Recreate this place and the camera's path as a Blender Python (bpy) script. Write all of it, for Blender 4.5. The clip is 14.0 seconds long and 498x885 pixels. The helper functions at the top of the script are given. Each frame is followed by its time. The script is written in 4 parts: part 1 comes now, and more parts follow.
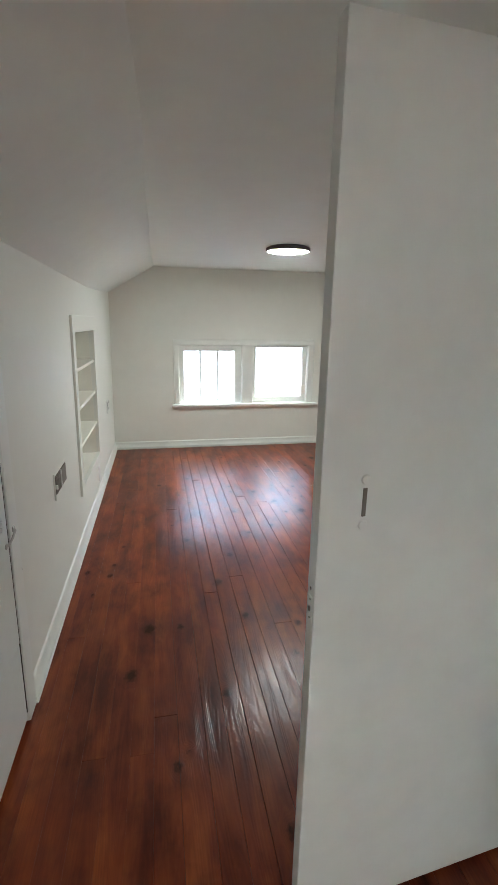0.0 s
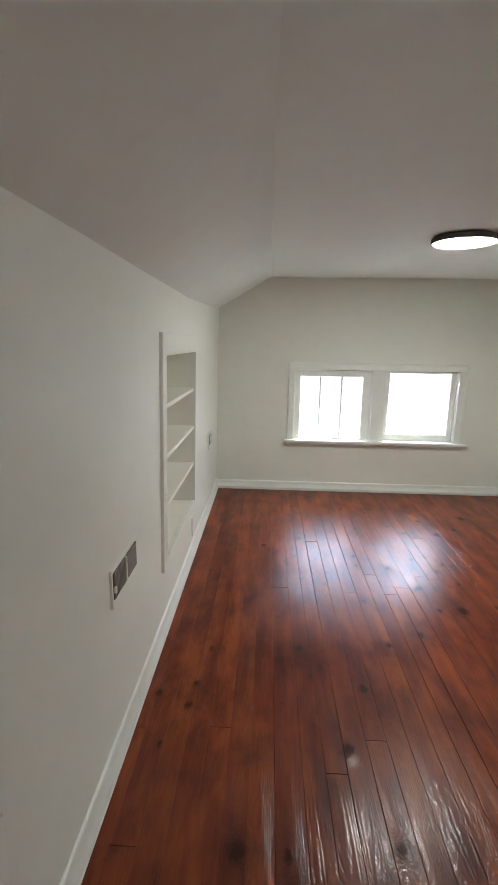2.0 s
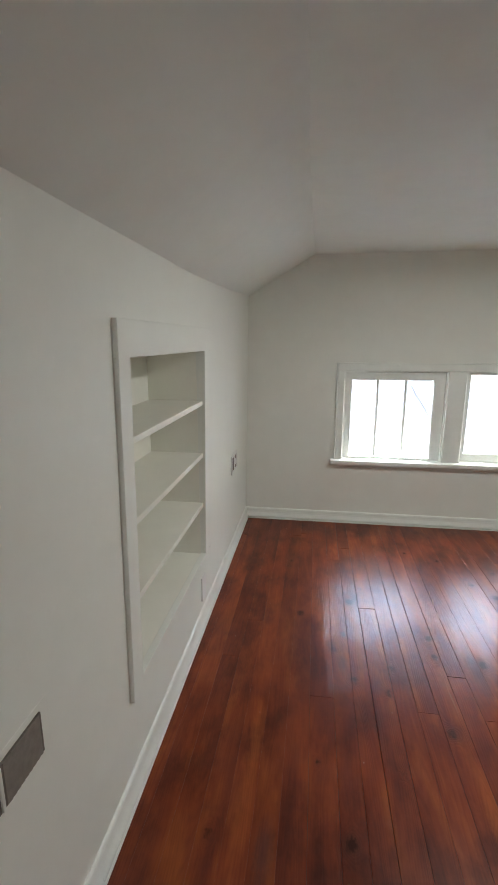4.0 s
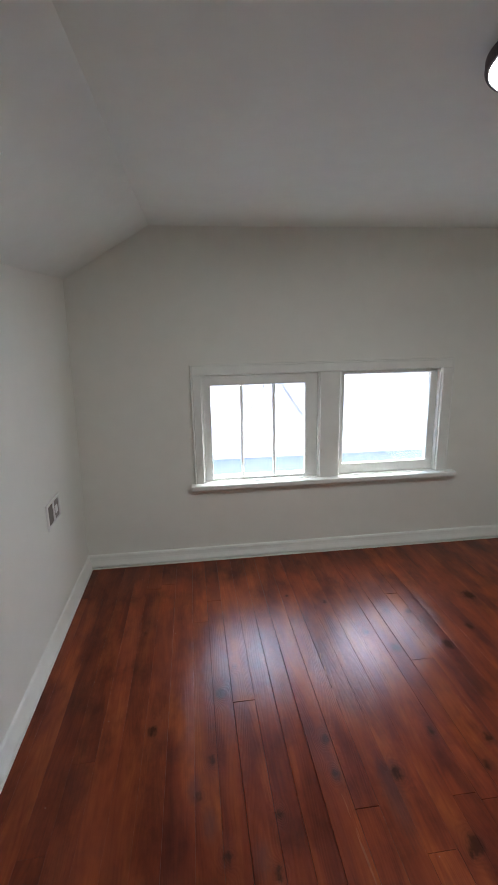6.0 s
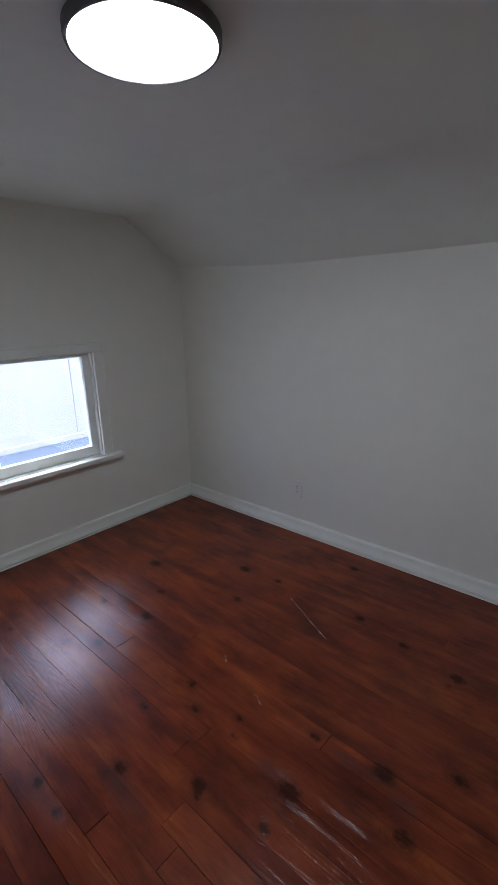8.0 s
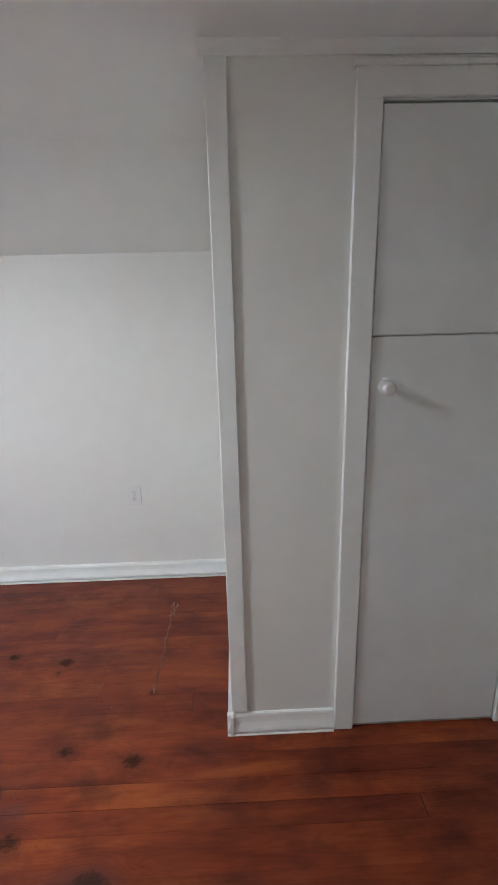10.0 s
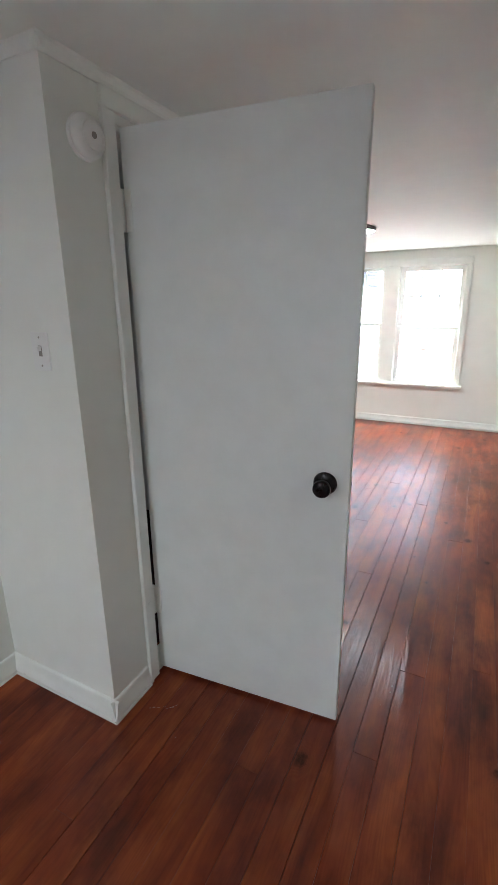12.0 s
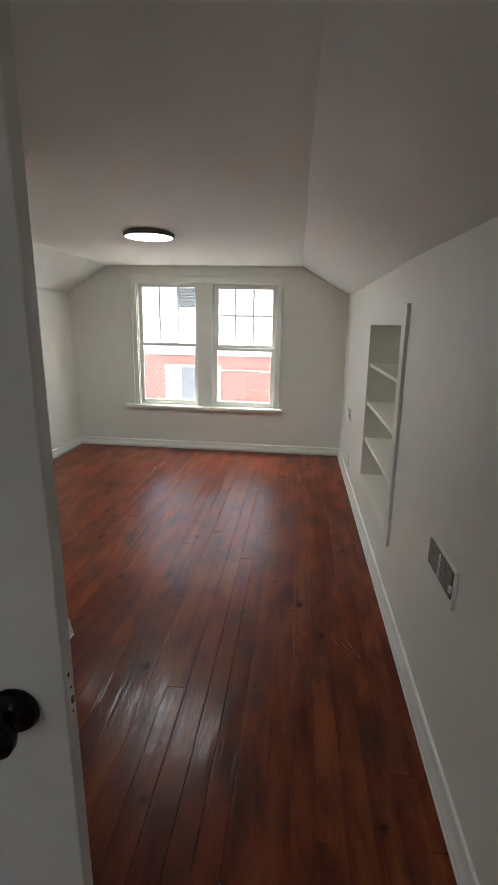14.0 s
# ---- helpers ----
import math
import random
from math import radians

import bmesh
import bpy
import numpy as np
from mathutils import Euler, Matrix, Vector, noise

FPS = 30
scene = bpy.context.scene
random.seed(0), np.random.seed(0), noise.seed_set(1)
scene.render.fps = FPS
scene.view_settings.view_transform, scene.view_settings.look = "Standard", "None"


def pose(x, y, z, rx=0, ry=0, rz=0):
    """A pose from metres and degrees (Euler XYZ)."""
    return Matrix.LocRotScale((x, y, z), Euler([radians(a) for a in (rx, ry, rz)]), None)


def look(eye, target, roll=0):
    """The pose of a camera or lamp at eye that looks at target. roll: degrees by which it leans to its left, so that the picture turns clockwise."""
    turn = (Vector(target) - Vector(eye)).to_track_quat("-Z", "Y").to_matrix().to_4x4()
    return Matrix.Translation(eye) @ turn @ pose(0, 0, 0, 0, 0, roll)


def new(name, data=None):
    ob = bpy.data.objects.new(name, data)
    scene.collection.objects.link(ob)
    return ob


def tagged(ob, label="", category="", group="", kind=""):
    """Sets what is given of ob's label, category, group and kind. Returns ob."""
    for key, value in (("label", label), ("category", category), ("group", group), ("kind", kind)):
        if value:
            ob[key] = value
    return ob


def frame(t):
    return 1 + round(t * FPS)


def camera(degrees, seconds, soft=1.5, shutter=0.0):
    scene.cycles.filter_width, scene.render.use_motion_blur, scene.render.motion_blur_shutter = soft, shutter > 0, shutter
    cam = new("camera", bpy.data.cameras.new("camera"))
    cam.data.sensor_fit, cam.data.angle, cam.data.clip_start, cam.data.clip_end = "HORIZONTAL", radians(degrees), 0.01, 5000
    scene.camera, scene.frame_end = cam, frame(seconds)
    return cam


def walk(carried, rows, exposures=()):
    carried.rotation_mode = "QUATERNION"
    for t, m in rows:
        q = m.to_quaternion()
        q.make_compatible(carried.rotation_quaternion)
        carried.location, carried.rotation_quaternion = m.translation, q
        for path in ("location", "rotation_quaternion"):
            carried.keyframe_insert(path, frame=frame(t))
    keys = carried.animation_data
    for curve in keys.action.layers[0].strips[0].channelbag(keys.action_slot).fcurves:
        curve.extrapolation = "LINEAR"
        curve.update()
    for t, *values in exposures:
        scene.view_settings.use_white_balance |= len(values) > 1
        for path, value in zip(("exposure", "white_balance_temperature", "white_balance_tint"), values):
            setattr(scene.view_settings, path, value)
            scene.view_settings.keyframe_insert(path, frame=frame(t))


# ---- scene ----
cam = camera(57.7, 14.0)
PATH = [
    (0, (0.536, 0.588, 1.53), (0.916, 2.485, 1.021), 0.9),
    (0.5, (0.506, 0.765, 1.516), (0.688, 2.701, 1.051), 0.4),
    (0.7, (0.501, 0.851, 1.529), (0.609, 2.795, 1.072), -0.0),
    (1, (0.541, 1.046, 1.54), (0.559, 2.997, 1.099), 0.6),
    (1.5, (0.536, 1.279, 1.52), (0.477, 3.229, 1.08), 1.2),
    (2, (0.499, 1.569, 1.529), (0.423, 3.52, 1.094), 1.0),
    (2.5, (0.511, 1.812, 1.505), (0.326, 3.755, 1.069), 1.5),
    (4.8, (0.596, 2.905, 1.506), (0.311, 4.835, 1.065), -0.1),
    (5, (0.635, 3.01, 1.505), (0.387, 4.947, 1.072), -1.0),
    (5.5, (0.707, 3.193, 1.497), (0.653, 5.143, 1.058), -0.9),
    (6, (0.722, 3.291, 1.515), (0.959, 5.222, 1.051), -1.2),
    (6.5, (0.671, 3.417, 1.525), (1.274, 5.267, 1.06), -0.7),
    (7, (0.663, 3.461, 1.512), (1.605, 5.156, 1.023), -0.9),
    (7.5, (0.731, 3.435, 1.502), (1.954, 4.928, 0.976), -1.3),
    (8, (0.8, 3.348, 1.501), (2.23, 4.633, 0.949), -1.5),
    (8.5, (0.844, 3.229, 1.515), (2.428, 4.311, 0.948), -1.1),
    (9, (0.84, 3.12, 1.499), (2.59, 3.913, 0.941), -0.3),
    (9.2, (0.845, 3.067, 1.505), (2.654, 3.711, 0.946), -0.5),
    (11.3, (0.612, 2.833, 1.474), (2.076, 1.586, 0.924), -1.6),
    (11.6, (0.547, 2.771, 1.471), (1.779, 1.295, 0.92), -1.2),
    (12, (0.521, 2.703, 1.482), (1.387, 0.995, 0.905), -0.5),
    (12.5, (0.488, 2.522, 1.491), (1.092, 0.696, 0.941), 1.0),
    (12.7, (0.475, 2.433, 1.5), (1.007, 0.58, 0.968), 1.6),
    (13, (0.439, 2.313, 1.505), (0.878, 0.432, 0.985), 1.9),
    (13.5, (0.45, 2.142, 1.485), (0.733, 0.227, 0.979), 2.0),
    (14, (0.513, 1.921, 1.51), (0.712, -0.002, 0.998), 1.2),
]
EXPOSURES = [(0.0, 5.97, 6130, 0), (1.0, 5.78, 6330, 3), (2.5, 5.78, 6380, 3), (5.0, 5.36, 6280, 3), (5.5, 5.36, 6280, 4), (6.0, 5.07, 6080, 7), (6.5, 4.2, 5750, 11), (7.5, 4.05, 5620, 10), (8.0, 4.42, 5620, 10), (8.5, 4.9, 5800, 9), (9.0, 5.37, 5800, 9), (11.5, 6.27, 5560, 8), (12.0, 6.25, 5720, 4), (12.5, 5.88, 5900, 2), (13.5, 5.33, 5980, 3), (14.0, 4.8, 6180, 4)]
walk(cam, [(t, look(eye, target, roll)) for t, eye, target, roll in PATH], EXPOSURES)
SKY, SUN, LAMP = 0.15, 0.5, 1.7

# ---- light and sky ----
world = bpy.data.worlds.new("sky")
scene.world = world
world.use_nodes = True
wn = world.node_tree.nodes
sky = wn.new("ShaderNodeTexSky")
sky.sky_type, sky.sun_disc = "NISHITA", False
sky.sun_elevation, sky.sun_rotation = radians(70), radians(100)
sky.air_density, sky.dust_density, sky.ozone_density = 0.7, 9.0, 0.3
world.node_tree.links.new(sky.outputs[0], wn["Background"].inputs[0])
wn["Background"].inputs[1].default_value = SKY
sun = new("sun", bpy.data.lights.new("sun", "SUN"))
sun.data.energy, sun.data.angle, sun.data.color = SUN, radians(60), (1.0, 0.97, 0.93)
sun.matrix_world = look((0, 0, 0), (-0.33, 0.03, -0.94))


# ---- materials ----
def material(name, rough=0.5, metal=0.0, spec=0.5):
    m = bpy.data.materials.new(name)
    m.use_nodes = True
    b = m.node_tree.nodes["Principled BSDF"]
    b.inputs["Roughness"].default_value, b.inputs["Metallic"].default_value = rough, metal
    b.inputs["Specular IOR Level"].default_value = spec
    return m, m.node_tree.nodes, m.node_tree.links, b


def noise_tex(n, l, vec, scale, detail=4, rough=0.55, distort=0.0):
    t = n.new("ShaderNodeTexNoise")
    t.inputs["Scale"].default_value, t.inputs["Detail"].default_value = scale, detail
    t.inputs["Roughness"].default_value, t.inputs["Distortion"].default_value = rough, distort
    l.new(vec, t.inputs["Vector"])
    return t.outputs[0]


def ramp(n, l, fac, *stops):
    r = n.new("ShaderNodeValToRGB")
    e = r.color_ramp.elements
    while len(e) < len(stops):
        e.new(0.5)
    for el, (pos, c) in zip(e, stops):
        el.position, el.color = pos, (*c, 1) if len(c) == 3 else c
    l.new(fac, r.inputs[0])
    return r.outputs[0]


def mix(n, l, fac, a, b, mode="MIX"):
    x = n.new("ShaderNodeMix")
    x.data_type, x.blend_type = "RGBA", mode
    for sock, v in ((x.inputs[0], fac), (x.inputs[6], a), (x.inputs[7], b)):
        if isinstance(v, (int, float)):
            sock.default_value = v
        elif isinstance(v, tuple):
            sock.default_value = (*v, 1)
        else:
            l.new(v, sock)
    return x.outputs[2]


def math_node(n, l, op, a, b=0.0):
    x = n.new("ShaderNodeMath")
    x.operation = op
    for sock, v in zip(x.inputs, (a, b)):
        if isinstance(v, (int, float)):
            sock.default_value = v
        else:
            l.new(v, sock)
    return x.outputs[0]


def bump(n, l, b, height, strength, dist, below=None, socket="Normal"):
    x = n.new("ShaderNodeBump")
    x.inputs["Strength"].default_value, x.inputs["Distance"].default_value = strength, dist
    l.new(height, x.inputs["Height"])
    if below:
        l.new(below, x.inputs["Normal"])
    l.new(x.outputs[0], b.inputs[socket])
    return x.outputs[0]


def position(n):
    return n.new("ShaderNodeNewGeometry").outputs["Position"]


def scaled(n, l, vec, s, offset=None):
    x = n.new("ShaderNodeMapping")
    x.inputs["Scale"].default_value = s
    l.new(vec, x.inputs["Vector"])
    if offset:
        l.new(offset, x.inputs["Location"])
    return x.outputs[0]


def paint(name, colour, rough, dirt=0.025, coarse=0.10, fine=0.08):
    m, n, l, b = material(name, rough)
    p = position(n)
    big, mid, small = noise_tex(n, l, p, 1.6, 3), noise_tex(n, l, p, 9.0, 5, 0.6), noise_tex(n, l, p, 240.0, 2)
    stain = ramp(n, l, mid, (0.35, tuple(c * (1 - dirt) for c in colour)), (0.62, colour))
    l.new(mix(n, l, math_node(n, l, "MULTIPLY", big, 0.35), stain, tuple(min(1, c * 1.03) for c in colour)), b.inputs["Base Color"])
    l.new(ramp(n, l, mid, (0.3, (rough - 0.08,) * 3), (0.7, (rough + 0.08,) * 3)), b.inputs["Roughness"])
    first = bump(n, l, b, mid, coarse, 0.004)
    bump(n, l, b, small, fine, 0.0006, first)
    return m


WALL = paint("wall_paint", (0.83, 0.84, 0.78), 0.55)
CEIL = paint("ceiling_paint", (0.82, 0.85, 0.80), 0.7, 0.03, 0.14, 0.12)
TRIM = paint("trim_enamel", (0.85, 0.87, 0.82), 0.35, 0.05, 0.15, 0.05)
SHELFPAINT = paint("bookcase_enamel", (0.86, 0.85, 0.765), 0.45, 0.04, 0.12, 0.06)
DOORWHITE = paint("door_enamel", (0.785, 0.81, 0.78), 0.42, 0.05, 0.2, 0.05)
PLASTIC, *_ = material("white_plastic", 0.35)
PLASTIC.node_tree.nodes["Principled BSDF"].inputs["Base Color"].default_value = (0.82, 0.82, 0.79, 1)


def plain(name, colour, rough, metal=0.0, vary=0.25, scale=60):
    m, n, l, b = material(name, rough, metal)
    t = noise_tex(n, l, position(n), scale, 4)
    l.new(ramp(n, l, t, (0.3, tuple(c * (1 - vary) for c in colour)), (0.7, colour)), b.inputs["Base Color"])
    l.new(ramp(n, l, t, (0.3, (max(0.05, rough - 0.1),) * 3), (0.7, (min(1, rough + 0.1),) * 3)), b.inputs["Roughness"])
    return m


BLACK = plain("blackened_bronze", (0.016, 0.014, 0.016), 0.32, 0.6)
RIM = plain("dark_lamp_rim", (0.11, 0.10, 0.105), 0.45, 0.1)
STEEL = plain("worn_steel", (0.42, 0.40, 0.37), 0.35, 0.9)
PALESTEEL = plain("paint_specked_steel", (0.60, 0.59, 0.56), 0.4, 0.5)
DARK = plain("dark_void", (0.02, 0.017, 0.015), 0.9)
GRILLEBACK = plain("grille_shadow", (0.20, 0.18, 0.155), 0.7)
GRILLE = plain("grille_grey", (0.34, 0.315, 0.285), 0.55, 0.2)
SUBFLOOR = plain("dark_subfloor", (0.018, 0.011, 0.008), 0.95)
OUTWHITE = paint("weathered_white_siding", (0.26, 0.26, 0.27), 0.7)
OUTPALE = plain("weathered_bluish_white", (0.122, 0.132, 0.156), 0.75, 0, 0.08, 5)
OUTRED = plain("red_siding", (0.118, 0.050, 0.038), 0.75, 0, 0.2, 9)
OUTROOF = plain("slate_blue_roofing", (0.0075, 0.0195, 0.042), 0.8, 0, 0.3, 8)
OUTGLASS = plain("far_window_glass", (0.06, 0.065, 0.07), 0.5, 0, 0.1, 2)
FLECK = plain("dried_paint_fleck", (0.50, 0.38, 0.31), 0.6, 0, 0.5, 90)
RAWWOOD = plain("bare_pine_splinter", (0.30, 0.088, 0.022), 0.6, 0, 0.4, 50)
SCUFF = plain("rubbed_varnish", (0.25, 0.115, 0.075), 0.6, 0, 0.4, 70)
OUTLINE = plain("grey_batten", (0.108, 0.115, 0.135), 0.7)
GROUND = plain("bounce_ground", (0.40, 0.39, 0.36), 0.95, 0, 0.3, 3)


def glass_material():
    m, n, l, b = material("window_glass", 0.02)
    b.inputs["Base Color"].default_value = (0.97, 0.985, 0.98, 1)
    b.inputs["Transmission Weight"].default_value = 1.0
    b.inputs["IOR"].default_value = 1.45
    return m


GLASS = glass_material()


def lamp_material():
    m, n, l, b = material("lamp_diffuser", 0.4)
    b.inputs["Base Color"].default_value = (0.9, 0.9, 0.9, 1)
    b.inputs["Emission Color"].default_value = (1.0, 0.955, 0.93, 1)
    b.inputs["Emission Strength"].default_value = LAMP
    return m


DIFFUSER = lamp_material()


def floor_material():
    """Old varnished pine: plank tone, soft stains, growth rings that swirl round the knots, relief left by wear."""
    m, n, l, b = material("varnished_red_pine", 0.2)
    rnd = n.new("ShaderNodeObjectInfo").outputs["Random"]
    off = n.new("ShaderNodeCombineXYZ")
    for k, v in enumerate((17.0, 61.0, 5.0)):
        l.new(math_node(n, l, "MULTIPLY", rnd, v), off.inputs[k])
    p = position(n)
    times = lambda a, c: math_node(n, l, "MULTIPLY", a, c)
    plus = lambda a, c: math_node(n, l, "ADD", a, c)
    grey = lambda v, lo, a, hi, c: ramp(n, l, v, (lo, (a,) * 3), (hi, (c,) * 3))

    def field(name):
        x = n.new("ShaderNodeAttribute")
        x.attribute_name = name
        return x.outputs["Fac"]

    ragged = times(plus(noise_tex(n, l, scaled(n, l, p, (1.0, 0.6, 1.0)), 75.0, 4, 0.75), -0.5), 1.6)
    knot = plus(field("knot"), ragged)
    swirl = math_node(n, l, "POWER", 2.718, times(times(field("knot"), field("knot")), -0.35))
    slow = noise_tex(n, l, scaled(n, l, p, (1.0, 0.07, 1.0), off.outputs[0]), 7.0, 2, 0.45)
    cells = plus(slow, times(swirl, 0.16))
    rings = plus(times(math_node(n, l, "SINE", times(cells, 235.0)), 0.5), 0.5)
    grain = noise_tex(n, l, scaled(n, l, p, (1.0, 0.04, 1.0), off.outputs[0]), 260.0, 3, 0.6)
    stain = noise_tex(n, l, scaled(n, l, p, (1.0, 0.16, 1.0), off.outputs[0]), 11.0, 4, 0.55, 0.4)
    patch = noise_tex(n, l, scaled(n, l, p, (1.0, 0.5, 1.0)), 6.5, 5, 0.62)
    broad = noise_tex(n, l, p, 0.9, 2, 0.5)
    base = ramp(n, l, stain, (0.28, (0.104, 0.0160, 0.0072)), (0.5, (0.188, 0.0335, 0.0104)), (0.74, (0.268, 0.0640, 0.0155)))
    base = mix(n, l, 1.0, base, ramp(n, l, rnd, (0.0, (0.88, 0.86, 0.88)), (0.5, (1, 1, 1)), (1.0, (1.10, 1.14, 1.10))), "MULTIPLY")
    base = mix(n, l, 1.0, base, ramp(n, l, patch, (0.34, (0.52, 0.46, 0.56)), (0.52, (1, 1, 1)), (0.70, (1.20, 1.30, 1.14))), "MULTIPLY")
    base = mix(n, l, 1.0, base, ramp(n, l, broad, (0.35, (0.88, 0.86, 0.9)), (0.65, (1.10, 1.12, 1.06))), "MULTIPLY")
    base = mix(n, l, 1.0, base, ramp(n, l, rings, (0.0, (0.92, 0.90, 0.92)), (0.6, (1.02, 1.03, 1.02))), "MULTIPLY")
    base = mix(n, l, 1.0, base, grey(grain, 0.3, 0.92, 0.7, 1.06), "MULTIPLY")
    core = grey(times(knot, 0.25), 0.14, 1.0, 0.30, 0.0)
    base = mix(n, l, times(grey(times(knot, 0.25), 0.18, 1.0, 0.55, 0.0), 0.34), base, (0.050, 0.012, 0.0075))
    base = mix(n, l, times(core, 0.76), base, (0.024, 0.013, 0.0105))
    worn = times(grey(plus(field("worn"), times(ragged, 0.4)), 0.35, 0.0, 0.8, 1.0), math_node(n, l, "GREATER_THAN", field("worn"), 0.05))
    base = mix(n, l, times(worn, 0.42), base, (0.062, 0.044, 0.042))
    l.new(base, b.inputs["Base Color"])
    scuff = noise_tex(n, l, scaled(n, l, p, (1.0, 0.4, 1.0)), 6.0, 4, 0.65)
    l.new(grey(scuff, 0.3, DULL - 0.06, 0.72, DULL + 0.08), b.inputs["Roughness"])
    bare = math_node(n, l, "SUBTRACT", 1.0, times(plus(core, times(worn, 0.5)), 0.75))
    l.new(times(bare, GLOSS), b.inputs["Specular IOR Level"])
    l.new(times(bare, grey(scuff, 0.3, COAT * 1.15, 0.72, COAT * 0.75)), b.inputs["Coat Weight"])
    l.new(grey(scuff, 0.3, ROUGH - 0.03, 0.72, ROUGH + 0.05), b.inputs["Coat Roughness"])
    # most worn along the middle of the rooms
    axes = n.new("ShaderNodeSeparateXYZ")
    l.new(p, axes.inputs[0])
    lane = ramp(n, l, times(axes.outputs[0], 0.3), (0.10, (0, 0, 0)), (0.26, (0.20,) * 3), (0.58, (0.20,) * 3), (0.85, (0, 0, 0)))
    trodden = grey(plus(noise_tex(n, l, scaled(n, l, p, (1.0, 0.35, 1.0)), 3.1, 3, 0.6), lane), 0.46, 0.05, 0.74, 1.0)
    pits = times(noise_tex(n, l, scaled(n, l, p, (1.0, 0.6, 1.0)), 48.0, 3, 0.6, 0.6), trodden)
    dents = bump(n, l, b, pits, 0.7, DENT, None, "Coat Normal")
    bump(n, l, b, times(rings, trodden), 0.7, RIDGE, dents, "Coat Normal")
    bump(n, l, b, rings, 0.5, 0.00012)
    return m


ROUGH, DULL, GLOSS, COAT, DENT, RIDGE = 0.12, 0.36, 0.17, 0.33, 0.0032, 0.0010
FLOOR = floor_material()


# ---- building helpers ----
def put(name, bm, mat, parent=None, label="", smooth=False, angle=40):
    me = bpy.data.meshes.new(name)
    bmesh.ops.recalc_face_normals(bm, faces=bm.faces)
    bm.to_mesh(me)
    bm.free()
    me.materials.append(mat)
    if smooth:
        me.shade_smooth()
        me.set_sharp_from_angle(angle=radians(angle))
    ob = new(name, me)
    ob.parent = parent
    if label:
        tagged(ob, label=label)
    return ob


def part(name, bm, mat, parent, label="", smooth=False):
    return put(name, bm, mat, parent, label, smooth)


def thing(name, label, category, group="", at=(0, 0, 0), kind=""):
    ob = new(name)
    ob.empty_display_size = 0.05
    ob.location = at
    return tagged(ob, label, category, group, kind)


def structure(ob, label="", category=""):
    return tagged(ob, label, category, kind="structure")


def box(bm, x0, y0, z0, x1, y1, z1, bev=0.0, seg=1):
    m = Matrix.Translation(((x0 + x1) / 2, (y0 + y1) / 2, (z0 + z1) / 2)) @ Matrix.Diagonal((x1 - x0, y1 - y0, z1 - z0, 1))
    made = bmesh.ops.create_cube(bm, size=1, matrix=m)
    if bev:
        edges = list({e for v in made["verts"] for e in v.link_edges})
        bmesh.ops.bevel(bm, geom=edges, offset=bev, segments=seg, affect="EDGES", profile=0.6)
    return bm


def boxed(x0, y0, z0, x1, y1, z1, bev=0.0015, seg=1):
    return box(bmesh.new(), x0, y0, z0, x1, y1, z1, bev, seg)


def lathe(profile, m=Matrix(), steps=32):
    """A body turned about its z axis from (radius, height) pairs."""
    bm = bmesh.new()
    rings = []
    for r, z in profile:
        if r < 1e-6:
            rings.append([bm.verts.new(m @ Vector((0, 0, z)))])
        else:
            rings.append([bm.verts.new(m @ Vector((r * math.cos(a), r * math.sin(a), z))) for a in (2 * math.pi * k / steps for k in range(steps))])
    for a, b in zip(rings, rings[1:]):
        for k in range(steps):
            j = (k + 1) % steps
            if len(a) == 1:
                bm.faces.new((a[0], b[k], b[j]))
            elif len(b) == 1:
                bm.faces.new((a[k], b[0], a[j]))
            else:
                bm.faces.new((a[k], b[k], b[j], a[j]))
    return bm


def tube(points, radius, steps=10):
    """A bent rod along points."""
    bm = bmesh.new()
    rings = []
    pts = [Vector(p) for p in points]
    for i, p in enumerate(pts):
        d = (pts[min(i + 1, len(pts) - 1)] - pts[max(i - 1, 0)]).normalized()
        q = d.to_track_quat("Z", "Y")
        rings.append([bm.verts.new(p + q @ Vector((radius * math.cos(a), radius * math.sin(a), 0))) for a in (2 * math.pi * k / steps for k in range(steps))])
    for a, b in zip(rings, rings[1:]):
        for k in range(steps):
            bm.faces.new((a[k], a[(k + 1) % steps], b[(k + 1) % steps], b[k]))
    bm.faces.new(rings[0])
    bm.faces.new(rings[-1])
    return bm


def run(profile, start, end, out):
    """A moulding: the (depth, height) profile drawn from start to end along a wall whose face looks towards out."""
    bm = bmesh.new()
    s, e, o = Vector(start), Vector(end), Vector(out)
    a = [bm.verts.new(s + o * d + Vector((0, 0, h))) for d, h in profile]
    b = [bm.verts.new(e + o * d + Vector((0, 0, h))) for d, h in profile]
    for k in range(len(profile)):
        j = (k + 1) % len(profile)
        bm.faces.new((a[k], a[j], b[j], b[k]))
    bm.faces.new(a)
    bm.faces.new(b)
    return bm


